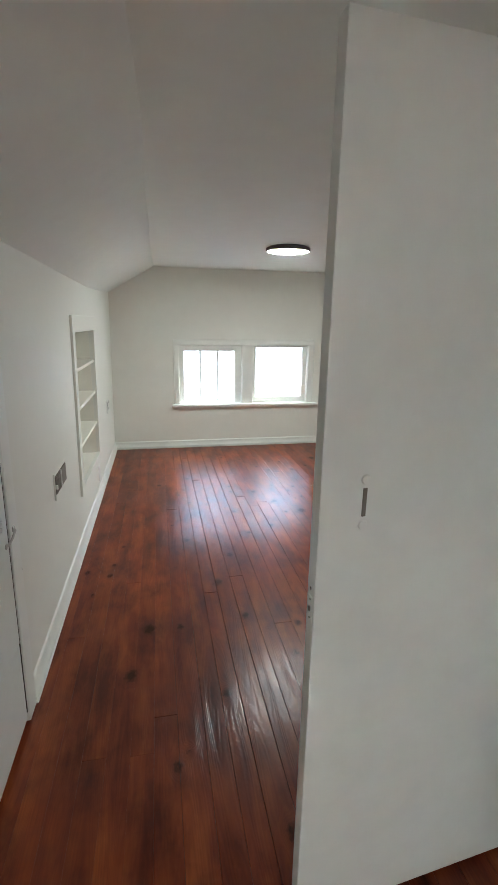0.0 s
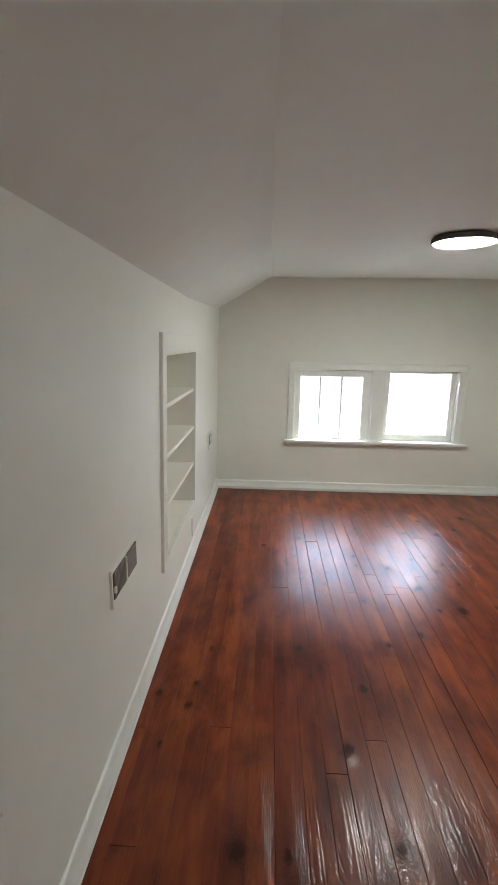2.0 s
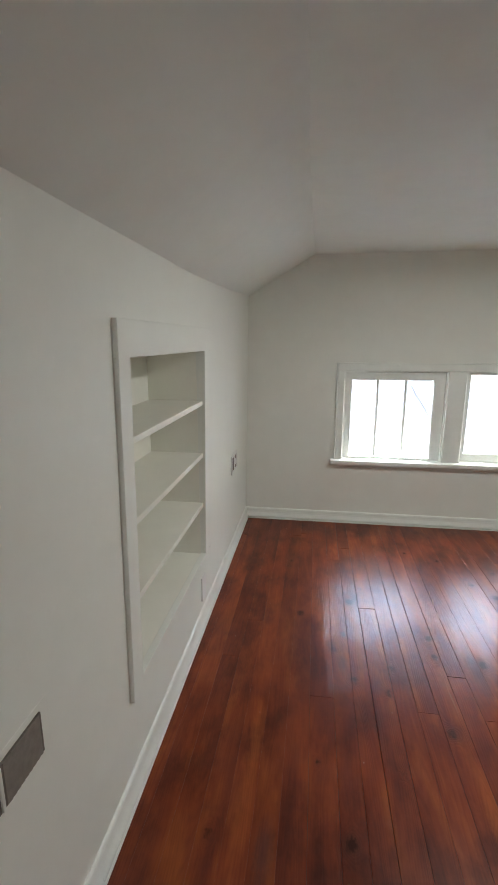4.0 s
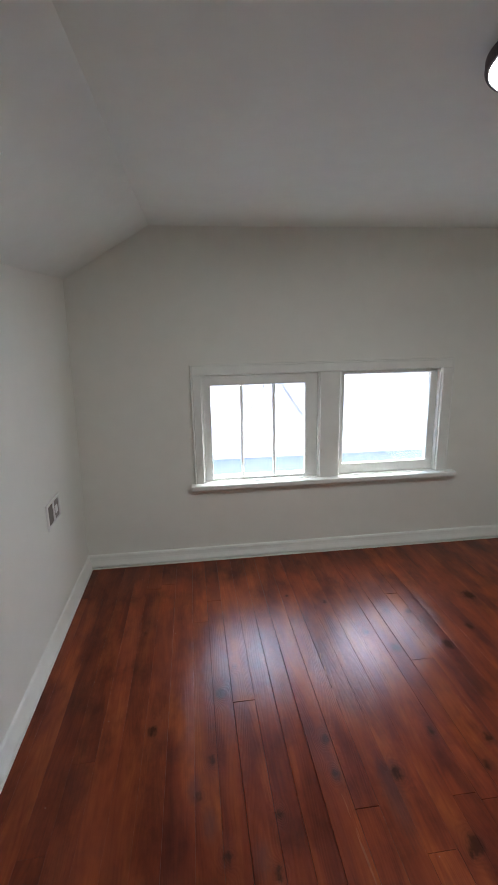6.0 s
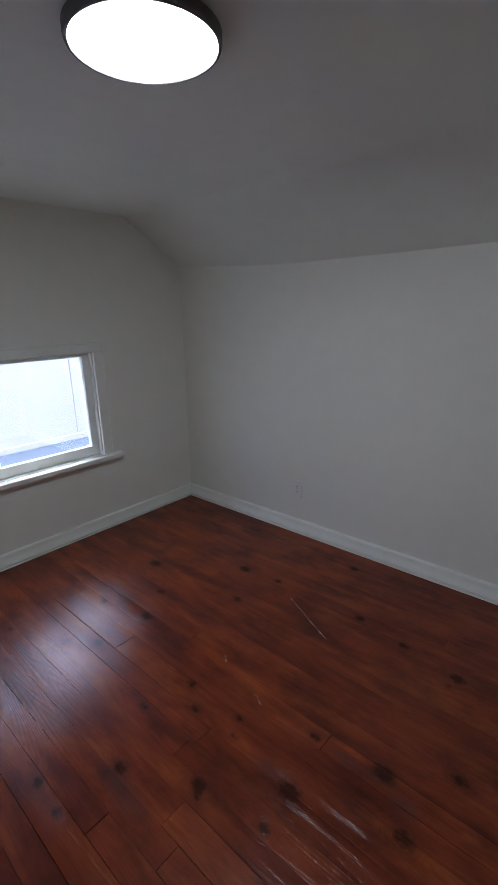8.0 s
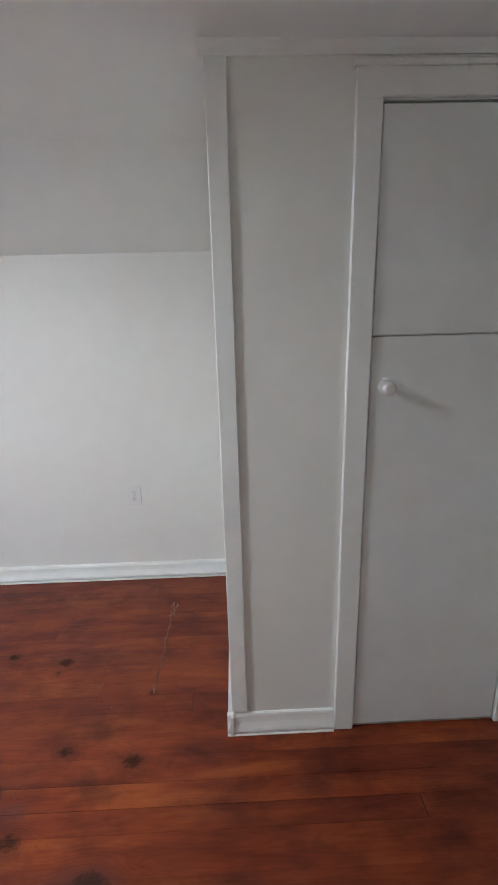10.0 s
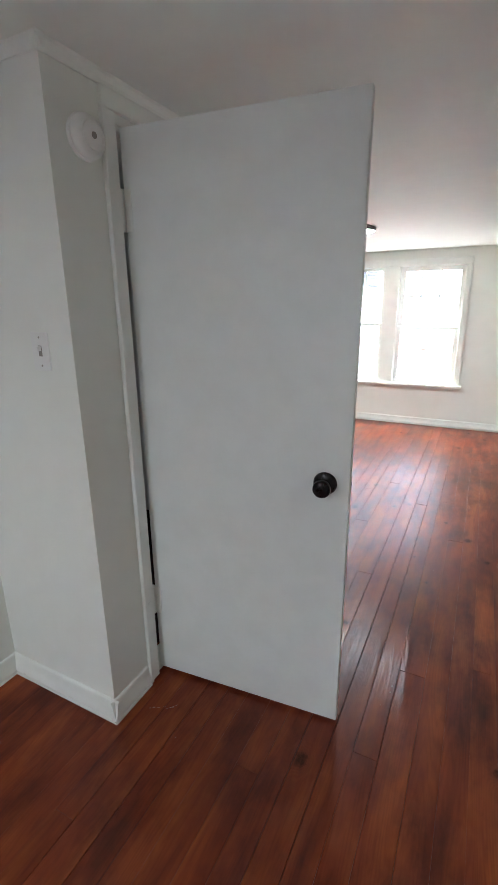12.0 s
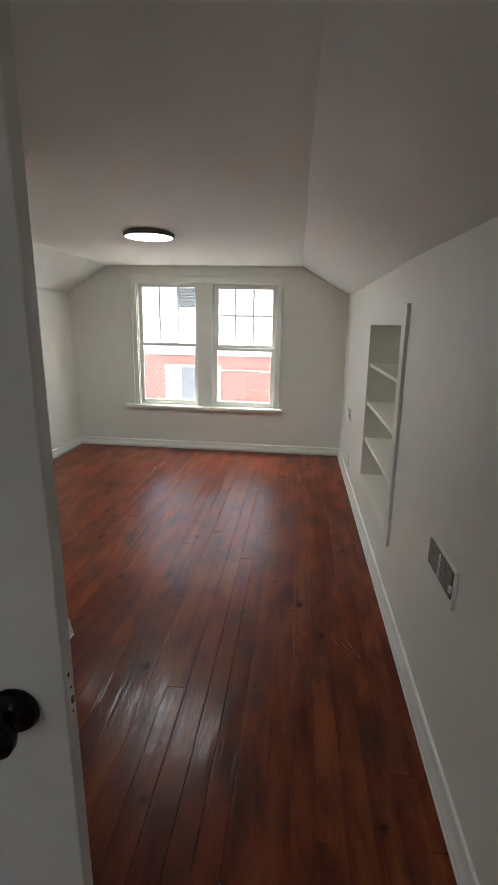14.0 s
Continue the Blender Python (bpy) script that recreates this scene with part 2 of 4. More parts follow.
def panel(us, vs, holes, place):
    """A thick wall over the grid us x vs, less its holes (u0, v0, u1, v1); place(u, v, d) gives the point on the face (d 0) or the back (d 1)."""
    us = sorted(set(us) | {h[k] for h in holes for k in (0, 2)})
    vs = sorted(set(vs) | {h[k] for h in holes for k in (1, 3)})
    solid = lambda i, j: 0 <= i < len(us) - 1 and 0 <= j < len(vs) - 1 and not any(
        h[0] < (us[i] + us[i + 1]) / 2 < h[2] and h[1] < (vs[j] + vs[j + 1]) / 2 < h[3] for h in holes)
    bm, made = bmesh.new(), {}

    def v(i, j, d):
        if (i, j, d) not in made:
            made[i, j, d] = bm.verts.new(place(us[i], vs[j], d))
        return made[i, j, d]

    for i in range(len(us) - 1):
        for j in range(len(vs) - 1):
            if not solid(i, j):
                continue
            for d in (0, 1):
                bm.faces.new((v(i, j, d), v(i + 1, j, d), v(i + 1, j + 1, d), v(i, j + 1, d)))
            for di, dj, a, c in ((-1, 0, (i, j), (i, j + 1)), (1, 0, (i + 1, j), (i + 1, j + 1)), (0, -1, (i, j), (i + 1, j)), (0, 1, (i, j + 1), (i + 1, j + 1))):
                if not solid(i + di, j + dj):
                    bm.faces.new((v(*a, 0), v(*c, 0), v(*c, 1), v(*a, 1)))
    return bm


# ---- plan ----
YN, YS = 6.2, -3.36            # gable walls
XE = 3.205                     # east knee wall at the floor; the west one stands at 0
KNEE_N, KNEE_S = 1.853, 1.817  # knee walls' height
TOP_N, TOP_S = 2.147, 2.113    # flat ceiling's height


def lerp(a, b, k):
    return a + (b - a) * k


def west_x(z):
    return -0.03 * (1 - z / 1.85)


def east_x(z):
    return XE + 0.016 * z / 1.86


def flat_top(y):
    """The flat ceiling sags a little between the gables."""
    return float(np.interp(y, (YS, 1.74, 4.3, YN), (TOP_S, 2.118, 2.125, TOP_N)))


def ceiling_section(y):
    k = (y - YS) / (YN - YS)
    kz, tz = float(np.interp(y, (YS, -0.2, 0.5, 2.7, 4.5, 5.5, YN), (KNEE_S, 1.815, 1.802, 1.80, 1.787, 1.816, KNEE_N))), flat_top(y) + 0.004 * noise.noise((y * 0.7, 3.1, 0))
    ek = float(np.interp(y, (YS, 2.0, 3.0, 5.0, 5.6, YN), (KNEE_S, 1.80, 1.782, 1.784, 1.806, KNEE_N)))
    wc = 0.503 + 0.022 * noise.noise((y * 0.9, 0.2, 0.7))
    ec = lerp(2.722, 2.762, k) + 0.018 * noise.noise((y * 0.8, 5.2, 0.7))
    ww, ee = 0.0, east_x(1.86)
    pts = []
    sl = (tz - kz) / wc
    sr = (tz - ek) / (ee - ec)
    pts.append((-0.3, kz - 0.3 * sl))
    for q in (0.0, 0.25, 0.5, 0.75, 0.9):
        pts.append((lerp(ww, wc, q), lerp(kz, tz, q) + 0.004 * noise.noise((y * 1.3, q * 3, 9))))
    pts += [(wc, tz), (wc + 0.05, tz)]
    for q in (0.25, 0.5, 0.7):
        pts.append((lerp(wc, ec, q), tz + 0.005 * noise.noise((y * 0.9, q * 4, 2))))
    for s in range(9):
        u = s / 8
        a, c, e = (ec - 0.03, tz), (ec, tz), (lerp(ec, ee, 0.07), lerp(tz, ek, 0.07))
        pts.append(tuple((1 - u) ** 2 * a[i] + 2 * u * (1 - u) * c[i] + u * u * e[i] for i in (0, 1)))
    for q in (0.6, 0.3, 0.0):
        pts.append((lerp(ee, ec, q), lerp(ek, tz, q) + 0.003 * noise.noise((y * 1.3, q * 3, 19))))
    pts.append((ee + 0.3, ek - 0.3 * sr))
    return pts


def build_ceiling():
    bm = bmesh.new()
    ys = [lerp(YS - 0.08, YN + 0.08, k / 48) for k in range(49)]
    low, high = [], []
    for y in ys:
        s = ceiling_section(y)
        low.append([bm.verts.new((x, y, z)) for x, z in s])
        high.append([bm.verts.new((x, y, z + 0.12)) for x, z in s])
    for rows in (low, high):
        for a, b in zip(rows, rows[1:]):
            for k in range(len(a) - 1):
                bm.faces.new((a[k], a[k + 1], b[k + 1], b[k]))
    for k in (0, -1):
        for j in range(len(ys) - 1):
            bm.faces.new((low[j][k], low[j + 1][k], high[j + 1][k], high[j][k]))
        for j in range(len(low[0]) - 1):
            bm.faces.new((low[k][j], low[k][j + 1], high[k][j + 1], high[k][j]))
    structure(put("ceiling", bm, CEIL, smooth=True, angle=25), "off-white plaster ceiling sloping down to both knee walls", "ceiling")


build_ceiling()

# niches for the two bookcases
NICHE_N = (3.762, 0.395, 4.665, 1.46)
NICHE_S = (-1.475, 0.395, -0.462, 1.515)
KDOOR = (1.56, 0.012, 2.165, 1.5)
ys_grid = [YS, *[lerp(YS, YN, k / 10) for k in range(1, 10)], YN]


def grown(h):
    return (h[0] - 0.024, h[1] - 0.034, h[2] + 0.024, h[3] + 0.024)


def knee_top(y):
    return lerp(KNEE_S, KNEE_N, (y - YS) / (YN - YS)) + 0.025


def west_place(y, z, d):
    z = z if z < 1.84 else knee_top(y)
    return (west_x(z) if not d else -0.13, y, z)


def east_place(y, z, d):
    z = z if z < 1.84 else knee_top(y)
    return (east_x(z) if not d else XE + 0.13, y, z)


structure(put("wall_west", panel(ys_grid, [-0.02, 1.88], [grown(NICHE_N), grown(NICHE_S), KDOOR], west_place), WALL), "off-white painted plaster knee wall", "wall")
structure(put("wall_east", panel(ys_grid, [-0.02, 1.88], [], east_place), WALL), "off-white painted plaster knee wall", "wall")

WIN_N = [(0.775, 0.548, 1.56, 1.273), (1.695, 0.548, 2.41, 1.273)]
WIN_S = [(0.778, 0.527, 1.512, 1.93), (1.692, 0.527, 2.397, 1.93)]
structure(put("wall_north", panel([-0.3, XE + 0.35], [-0.3, 2.35], WIN_N, lambda u, v, d: (u, YN + 0.17 * d, v)), WALL), "cream painted gable wall with two small windows", "wall")
structure(put("wall_south", panel([-0.3, XE + 0.35], [-0.3, 2.35], WIN_S, lambda u, v, d: (u, YS - 0.17 * d, v)), WALL), "cream painted gable wall with two tall windows", "wall")

# the block of closet and stair in the middle of the east side
BX, BN = 2.13, 2.997
CX, CN = 1.577, 1.743
CLOSET = (2.03, 0.0, 2.56, 1.995)
STAIR = (0.725, 0.0, 1.49, 2.006)


def slanted(u, v):
    """Height v, or just inside the ceiling above u."""
    if v < 2.1:
        return v
    return min(2.17, 2.17 - max(0.0, u - 2.7) * 0.62)


structure(put("wall_block_north", panel([BX, 2.7, XE + 0.05], [-0.02, 2.2], [], lambda u, v, d: (u, BN - 0.1 * d, slanted(u, v))), WALL), "off-white painted end of the closet block", "wall")
structure(put("wall_block_west", panel([CN - 0.1, BN - 0.1], [-0.02, 2.17], [CLOSET], lambda u, v, d: (BX + 0.1 * d, u, v)), WALL), "off-white painted closet wall", "wall")
structure(put("wall_chase_north", panel([CX, BX], [-0.02, 2.17], [], lambda u, v, d: (u, CN - 0.1 * d, v)), WALL), "off-white painted wall beside the stair door", "wall")
structure(put("wall_stair_west", panel([0.1, CN - 0.1], [-0.02, 2.17], [STAIR], lambda u, v, d: (CX + 0.1 * d, u, v)), WALL), "off-white painted wall around the stair door", "wall")
structure(put("wall_stair_south", panel([CX + 0.1, 2.7, XE + 0.05], [-0.02, 2.2], [], lambda u, v, d: (u, 0.1 + 0.1 * d, slanted(u, v))), WALL), "off-white painted side of the stair block", "wall")

# ---- baseboards, crowns and casings ----
BASE = [(0.0, 0.0), (0.047, 0.0), (0.047, 0.004), (0.038, 0.005), (0.025, 0.006), (0.025, 0.0125), (0.041, 0.014), (0.041, 0.020), (0.038, 0.028), (0.031, 0.040),
        (0.025, 0.052), (0.021, 0.066), (0.0195, 0.076), (0.015, 0.084), (0.006, 0.088), (0.0, 0.088)]


def base_profile(depth):
    return [(d * depth / 0.047, h) for d, h in BASE]


def baseboard(start, end, out, depth=0.022):
    structure(put("baseboard", run(base_profile(depth), start, end, out), TRIM), "white painted moulded baseboard", "baseboard")


W = (1, 0, 0)
baseboard((-0.03, YS, 0), (-0.03, 1.47, 0), W, 0.031)
baseboard((-0.03, 2.256, 0), (-0.03, YN, 0), W, 0.031)
baseboard((XE, YS, 0), (XE, 0.1, 0), (-1, 0, 0), 0.045)
baseboard((XE, BN, 0), (XE, YN, 0), (-1, 0, 0), 0.047)
baseboard((-0.03, YN, 0), (XE, YN, 0), (0, -1, 0), 0.043)
baseboard((-0.03, YS, 0), (XE, YS, 0), (0, 1, 0), 0.04)
baseboard((BX - 0.0237, BN, 0), (XE, BN, 0), (0, 1, 0), 0.024)
baseboard((BX, 2.63, 0), (BX, BN + 0.0237, 0), (-1, 0, 0), 0.024)
baseboard((BX, CN, 0), (BX, 1.955, 0), (-1, 0, 0), 0.024)
baseboard((CX - 0.0237, CN, 0), (BX, CN, 0), (0, 1, 0), 0.024)
baseboard((CX, 1.557, 0), (CX, CN + 0.0237, 0), (-1, 0, 0), 0.024)
baseboard((CX, 0.1, 0), (CX, 0.655, 0), (-1, 0, 0), 0.024)
baseboard((CX, 0.1, 0), (XE, 0.1, 0), (0, -1, 0), 0.024)

CROWN = [(0.0, 0.0), (0.006, 0.0), (0.010, 0.012), (0.018, 0.024), (0.022, 0.05), (0.0, 0.05)]


def crown(start, end, out):
    structure(put("crown_trim", run(CROWN, start, end, out), TRIM), "white painted crown strip under the ceiling", "trim")


crown((CX - 0.02, CN, 2.088), (BX, CN, 2.088), (0, 1, 0))
crown((CX, 0.1, 2.085), (CX, CN + 0.02, 2.085), (-1, 0, 0))
crown((BX, CN, 2.09), (BX, BN + 0.02, 2.09), (-1, 0, 0))


def casing(name, pieces, label):
    for p in pieces:
        structure(put(name, boxed(*p, 0.003), TRIM), label, "trim")


# corner board of the closet block
casing("corner_trim", [(BX - 0.012, BN - 0.05, 0.1, BX, BN + 0.006, 2.09)], "white painted board on the corner of the closet block")
# stair door's casing and jambs
casing("door_casing", [
    (CX - 0.014, 1.497, 0.0, CX, 1.552, 2.03), (CX - 0.014, 0.66, 0.0, CX, 0.718, 2.03),
    (CX - 0.016, 0.66, 2.03, CX, 1.552, 2.084),
    (CX - 0.02, 1.540, 0.0, CX - 0.002, 1.556, 2.03)], "white painted casing around the stair door")
casing("door_jamb", [(CX + 0.004, 1.478, 0.0, CX + 0.1, 1.492, 2.0), (CX + 0.004, 0.723, 0.0, CX + 0.1, 0.737, 2.0), (CX + 0.004, 0.737, 1.99, CX + 0.1, 1.478, 2.008)], "white painted jamb of the stair door")
# closet's casing
casing("closet_casing", [
    (BX - 0.018, 1.957, 0.0, BX, 2.03, 1.998), (BX - 0.018, 2.56, 0.0, BX, 2.628, 1.998),
    (BX - 0.018, 1.957, 1.998, BX, 2.628, 2.062), (BX - 0.024, 1.948, 2.062, BX, 2.637, 2.076)], "white painted casing around the closet door")
# low door's casing on the knee wall
def leaning_board(y0, z0, y1, z1, proud):
    bm = panel([y0, y1], [z0, z1], [], lambda u, v, d: (west_x(v) + proud * (1 - d), u, v))
    bmesh.ops.bevel(bm, geom=list(bm.edges), offset=0.003, segments=1, affect="EDGES")
    return bm


for piece in ((2.165, 0.004, 2.255, 1.505), (1.47, 0.004, 1.56, 1.505), (1.47, 1.505, 2.262, 1.582)):
    structure(put("low_door_casing", leaning_board(*piece, 0.024), TRIM), "white painted casing around the low knee-wall door", "trim")


# ---- windows ----
def pane(x0, z0, x1, z1, y, parent):
    ob = part("pane", boxed(x0, y - 0.002, z0, x1, y + 0.002, z1, 0), GLASS, parent, "clear window glass")
    ob.visible_shadow = False
    return ob


def sash(parent, outer, glass, y, depth, bars_x=(), bars_z=(), bar=0.019):
    """A sash frame around its glass, with muntins and one pane to each light."""
    ox0, oz0, ox1, oz1 = outer
    gx0, gz0, gx1, gz1 = glass
    bm = panel([ox0, ox1], [oz0, oz1], [glass], lambda u, v, d: (u, y + (0.5 - d) * depth, v))
    bmesh.ops.bevel(bm, geom=list(bm.edges), offset=0.0025, segments=1, affect="EDGES")
    fr = part("sash", bm, TRIM, parent)
    for x in bars_x:
        part("muntin", boxed(x - bar / 2, y - 0.013, gz0 - 0.001, x + bar / 2, y + 0.013, gz1 + 0.001, 0.007), TRIM, fr)
    xs = [gx0, *bars_x, gx1]
    for z in bars_z:
        for a, b in zip(xs, xs[1:]):
            part("muntin", boxed(a + (bar / 2 if a != gx0 else -0.001), y - 0.012, z - bar / 2, b - (bar / 2 if b != gx1 else -0.001), y + 0.012, z + bar / 2, 0.003), TRIM, fr)
    zs = [gz0, *bars_z, gz1]
    for a, b in zip(xs, xs[1:]):
        for c, d in zip(zs, zs[1:]):
            pane(a, c, b, d, y, fr)
    return fr


def window_casing(win, holes, x0, x1, top, wall_y, side, sill_x0, sill_x1, sill_top, sill_out):
    """Casing boards, mullion, sill and apron on the inner face; side is -1 where the room lies towards -y."""
    p = lambda name, a, b, c, d, depth: part(name, boxed(a, min(wall_y, wall_y + side * depth), b, c, max(wall_y, wall_y + side * depth), d, 0.003), TRIM, win)
    (ax0, az0, ax1, az1), (bx0, _, bx1, _) = holes
    p("casing", x0, sill_top, ax0, az1, 0.018)
    p("casing", bx1, sill_top, x1, az1, 0.018)
    p("mullion", ax1, sill_top, bx0, az1, 0.016)
    p("head_casing", x0, az1, x1, top, 0.019)
    # the thin outer bead that frames the casing
    p("bead", x0 - 0.012, sill_top, x0, top + 0.01, 0.021)
    p("bead", x1, sill_top, x1 + 0.012, top + 0.01, 0.021)
    p("bead", x0, top, x1, top + 0.012, 0.021)
    part("window_sill", boxed(sill_x0, min(wall_y + side * sill_out, wall_y + side * 0.001), sill_top - 0.030, sill_x1, max(wall_y + side * sill_out, wall_y + side * 0.001), sill_top, 0.006, 2), TRIM, win)
    p("apron", sill_x0 + 0.012, sill_top - 0.052, sill_x1 - 0.012, sill_top - 0.030, 0.016)
    for h in holes:
        c, d = sorted((wall_y, wall_y - side * 0.17))
        part("inner_sill", boxed(h[0] + 0.001, c, h[1] - 0.02, h[2] - 0.001, d, h[1] + 0.004, 0.002), TRIM, win)
        e, f = sorted((wall_y - side * 0.001, wall_y - side * 0.17))
        part("jamb", boxed(h[0] - 0.001, e, h[1] + 0.004, h[0] + 0.008, f, h[3], 0.001), TRIM, win)
        part("jamb", boxed(h[2] - 0.008, e, h[1] + 0.004, h[2] + 0.001, f, h[3], 0.001), TRIM, win)
        part("jamb", boxed(h[0] + 0.008, e, h[3] - 0.008, h[2] - 0.008, f, h[3] + 0.001, 0.001), TRIM, win)


def north_window():
    win = thing("window_1", "pair of small white-painted attic windows with wooden sashes", "window", kind="structure")
    window_casing(win, WIN_N, 0.722, 2.478, 1.325, YN, -1, 0.685, 2.541, 0.549, 0.066)
    sash(win, (0.783, 0.553, 1.552, 1.262), (0.836, 0.568, 1.47, 1.197), YN + 0.05, 0.034, (1.04, 1.257))
    part("stop", boxed(0.80, YN + 0.018, 1.248, 1.535, YN + 0.032, 1.262, 0.002), TRIM, win)
    sash(win, (1.703, 0.553, 2.402, 1.262), (1.737, 0.621, 2.35, 1.243), YN + 0.05, 0.034)


def south_window():
    win = thing("window_2", "pair of tall white-painted double-hung wooden windows", "window", kind="structure")
    window_casing(win, WIN_S, 0.722, 2.452, 1.998, YS, 1, 0.682, 2.561, 0.528, 0.07)
    y_in, y_out = YS - 0.035, YS - 0.068
    sash(win, (1.70, 1.225, 2.389, 1.922), (1.722, 1.263, 2.349, 1.887), y_out, 0.03, (1.926, 2.145), (), 0.018)
    sash(win, (1.70, 0.532, 2.389, 1.262), (1.722, 0.590, 2.347, 1.230), y_in, 0.03)
    sash(win, (0.786, 1.215, 1.504, 1.922), (0.826, 1.256, 1.446, 1.872), y_out, 0.03, (1.043, 1.255), (1.583,), 0.018)
    sash(win, (0.786, 0.532, 1.504, 1.222), (0.829, 0.594, 1.457, 1.190), y_in, 0.03)
    part("storm_bar", boxed(0.79, YS - 0.125, 0.936, 1.50, YS - 0.105, 0.956, 0.003), GRILLE, win, "grey metal storm-window rail")
    part("sash_lock", boxed(2.02, YS - 0.034, 1.262, 2.07, YS - 0.012, 1.276, 0.004), STEEL, win, "small metal sash lock")


north_window()
south_window()


# ---- doors ----
def stair_door():
    hinge, free = Vector((1.583, 1.470, 0)), Vector((0.832, 1.403, 0))
    d = thing("door_1", "white flush door standing wide open into the passage", "door", at=hinge, kind="structure")
    way = free - hinge
    d.rotation_euler = (0, 0, math.atan2(way.y, way.x))
    w = way.length
    # local x runs from the hinge to the free edge, local y towards the south face
    part("leaf", boxed(0.006, 0.0, 0.016, w, 0.035, 2.0, 0.003, 2), DOORWHITE, d)
    kx, kz = w - 0.076, 0.946
    turn = Matrix.Translation((kx, 0.0, kz)) @ Matrix.Rotation(radians(90), 4, "X")
    knob = part("door_knob", lathe([(0.0, 0.0), (0.036, 0.0), (0.038, 0.004), (0.034, 0.010), (0.018, 0.014), (0.012, 0.020), (0.012, 0.030), (0.016, 0.036), (0.025, 0.042), (0.0285, 0.052), (0.027, 0.061), (0.019, 0.067), (0.0, 0.069)], turn), BLACK, d, "round black door knob", True)
    latch = part("latch_plate", boxed(w - 0.0015, 0.008, 0.918, w + 0.0012, 0.029, 0.978, 0.0005), TRIM, d, "paint-smeared latch plate")
    part("latch_bolt", boxed(w + 0.0008, 0.015, 0.942, w + 0.004, 0.022, 0.954, 0.001), GRILLEBACK, latch, "small dark latch bolt")
    for z in (0.926, 0.970):
        part("screw", lathe([(0.0, 0.001), (0.002, 0.0008), (0.0024, 0.0)], Matrix.Translation((w + 0.0012, 0.0185, z)) @ Matrix.Rotation(radians(90), 4, "Y"), 12), DARK, latch, "dark screw head")
    part("chip", boxed(w - 0.0012, 0.014, 0.990, w + 0.0006, 0.019, 0.998, 0.0003), DARK, d, "chipped dark spot")
    px = w - 0.098
    # flat dark strip painted for the shade inside the white pull
    grip = part("pull_handle", boxed(px - 0.0045, 0.0345, 1.155, px + 0.0045, 0.0370, 1.216, 0.0006), GRILLEBACK, d, "narrow dark-grey strip for the shaded inside of the pull")
    for z in (1.136, 1.234):
        part("screw_pad", lathe([(0.0, 0.004), (0.009, 0.0035), (0.011, 0.0)], Matrix.Translation((px, 0.035, z)) @ Matrix.Rotation(radians(-90), 4, "X"), 16), DOORWHITE, grip)
    for z in (1.772, 0.347):
        h = part("hinge", lathe([(0.0, -0.062), (0.0095, -0.062), (0.0095, 0.062), (0.0, 0.062)], Matrix.Translation((-0.002, -0.006, z)), 14), TRIM, d, "white painted butt hinge")
        part("hinge_leaf", boxed(-0.001, -0.004, z - 0.06, 0.032, -0.001, z + 0.06, 0.0005), TRIM, h)


stair_door()


def closet_door():
    d = thing("door_2", "white painted closet door with a separate upper panel", "door", at=(BX + 0.006, 2.295, 0), kind="structure")
    o = Vector(d.location)
    rel = lambda x0, y0, z0, x1, y1, z1, bev=0.003: boxed(x0 - o.x, y0 - o.y, z0, x1 - o.x, y1 - o.y, z1, bev)
    part("lower_leaf", rel(BX - 0.008, 2.034, 0.014, BX + 0.024, 2.556, 1.417), DOORWHITE, d)
    part("upper_leaf", rel(BX - 0.008, 2.034, 1.4195, BX + 0.024, 2.556, 1.987), DOORWHITE, d)
    turn = Matrix.Translation((BX - 0.008 - o.x, 2.51 - o.y, 1.272)) @ Matrix.Rotation(radians(-90), 4, "Y")
    part("door_knob", lathe([(0.0, 0.0), (0.022, 0.0), (0.022, 0.003), (0.010, 0.006), (0.008, 0.022), (0.018, 0.028), (0.021, 0.038), (0.014, 0.046), (0.0, 0.048)], turn, 24), PLASTIC, d, "small white knob", True)
    for z in (0.85, 1.62):
        part("hinge", rel(BX - 0.021, 2.026, z - 0.045, BX - 0.009, 2.038, z + 0.045), TRIM, d, "white painted hinge")


closet_door()


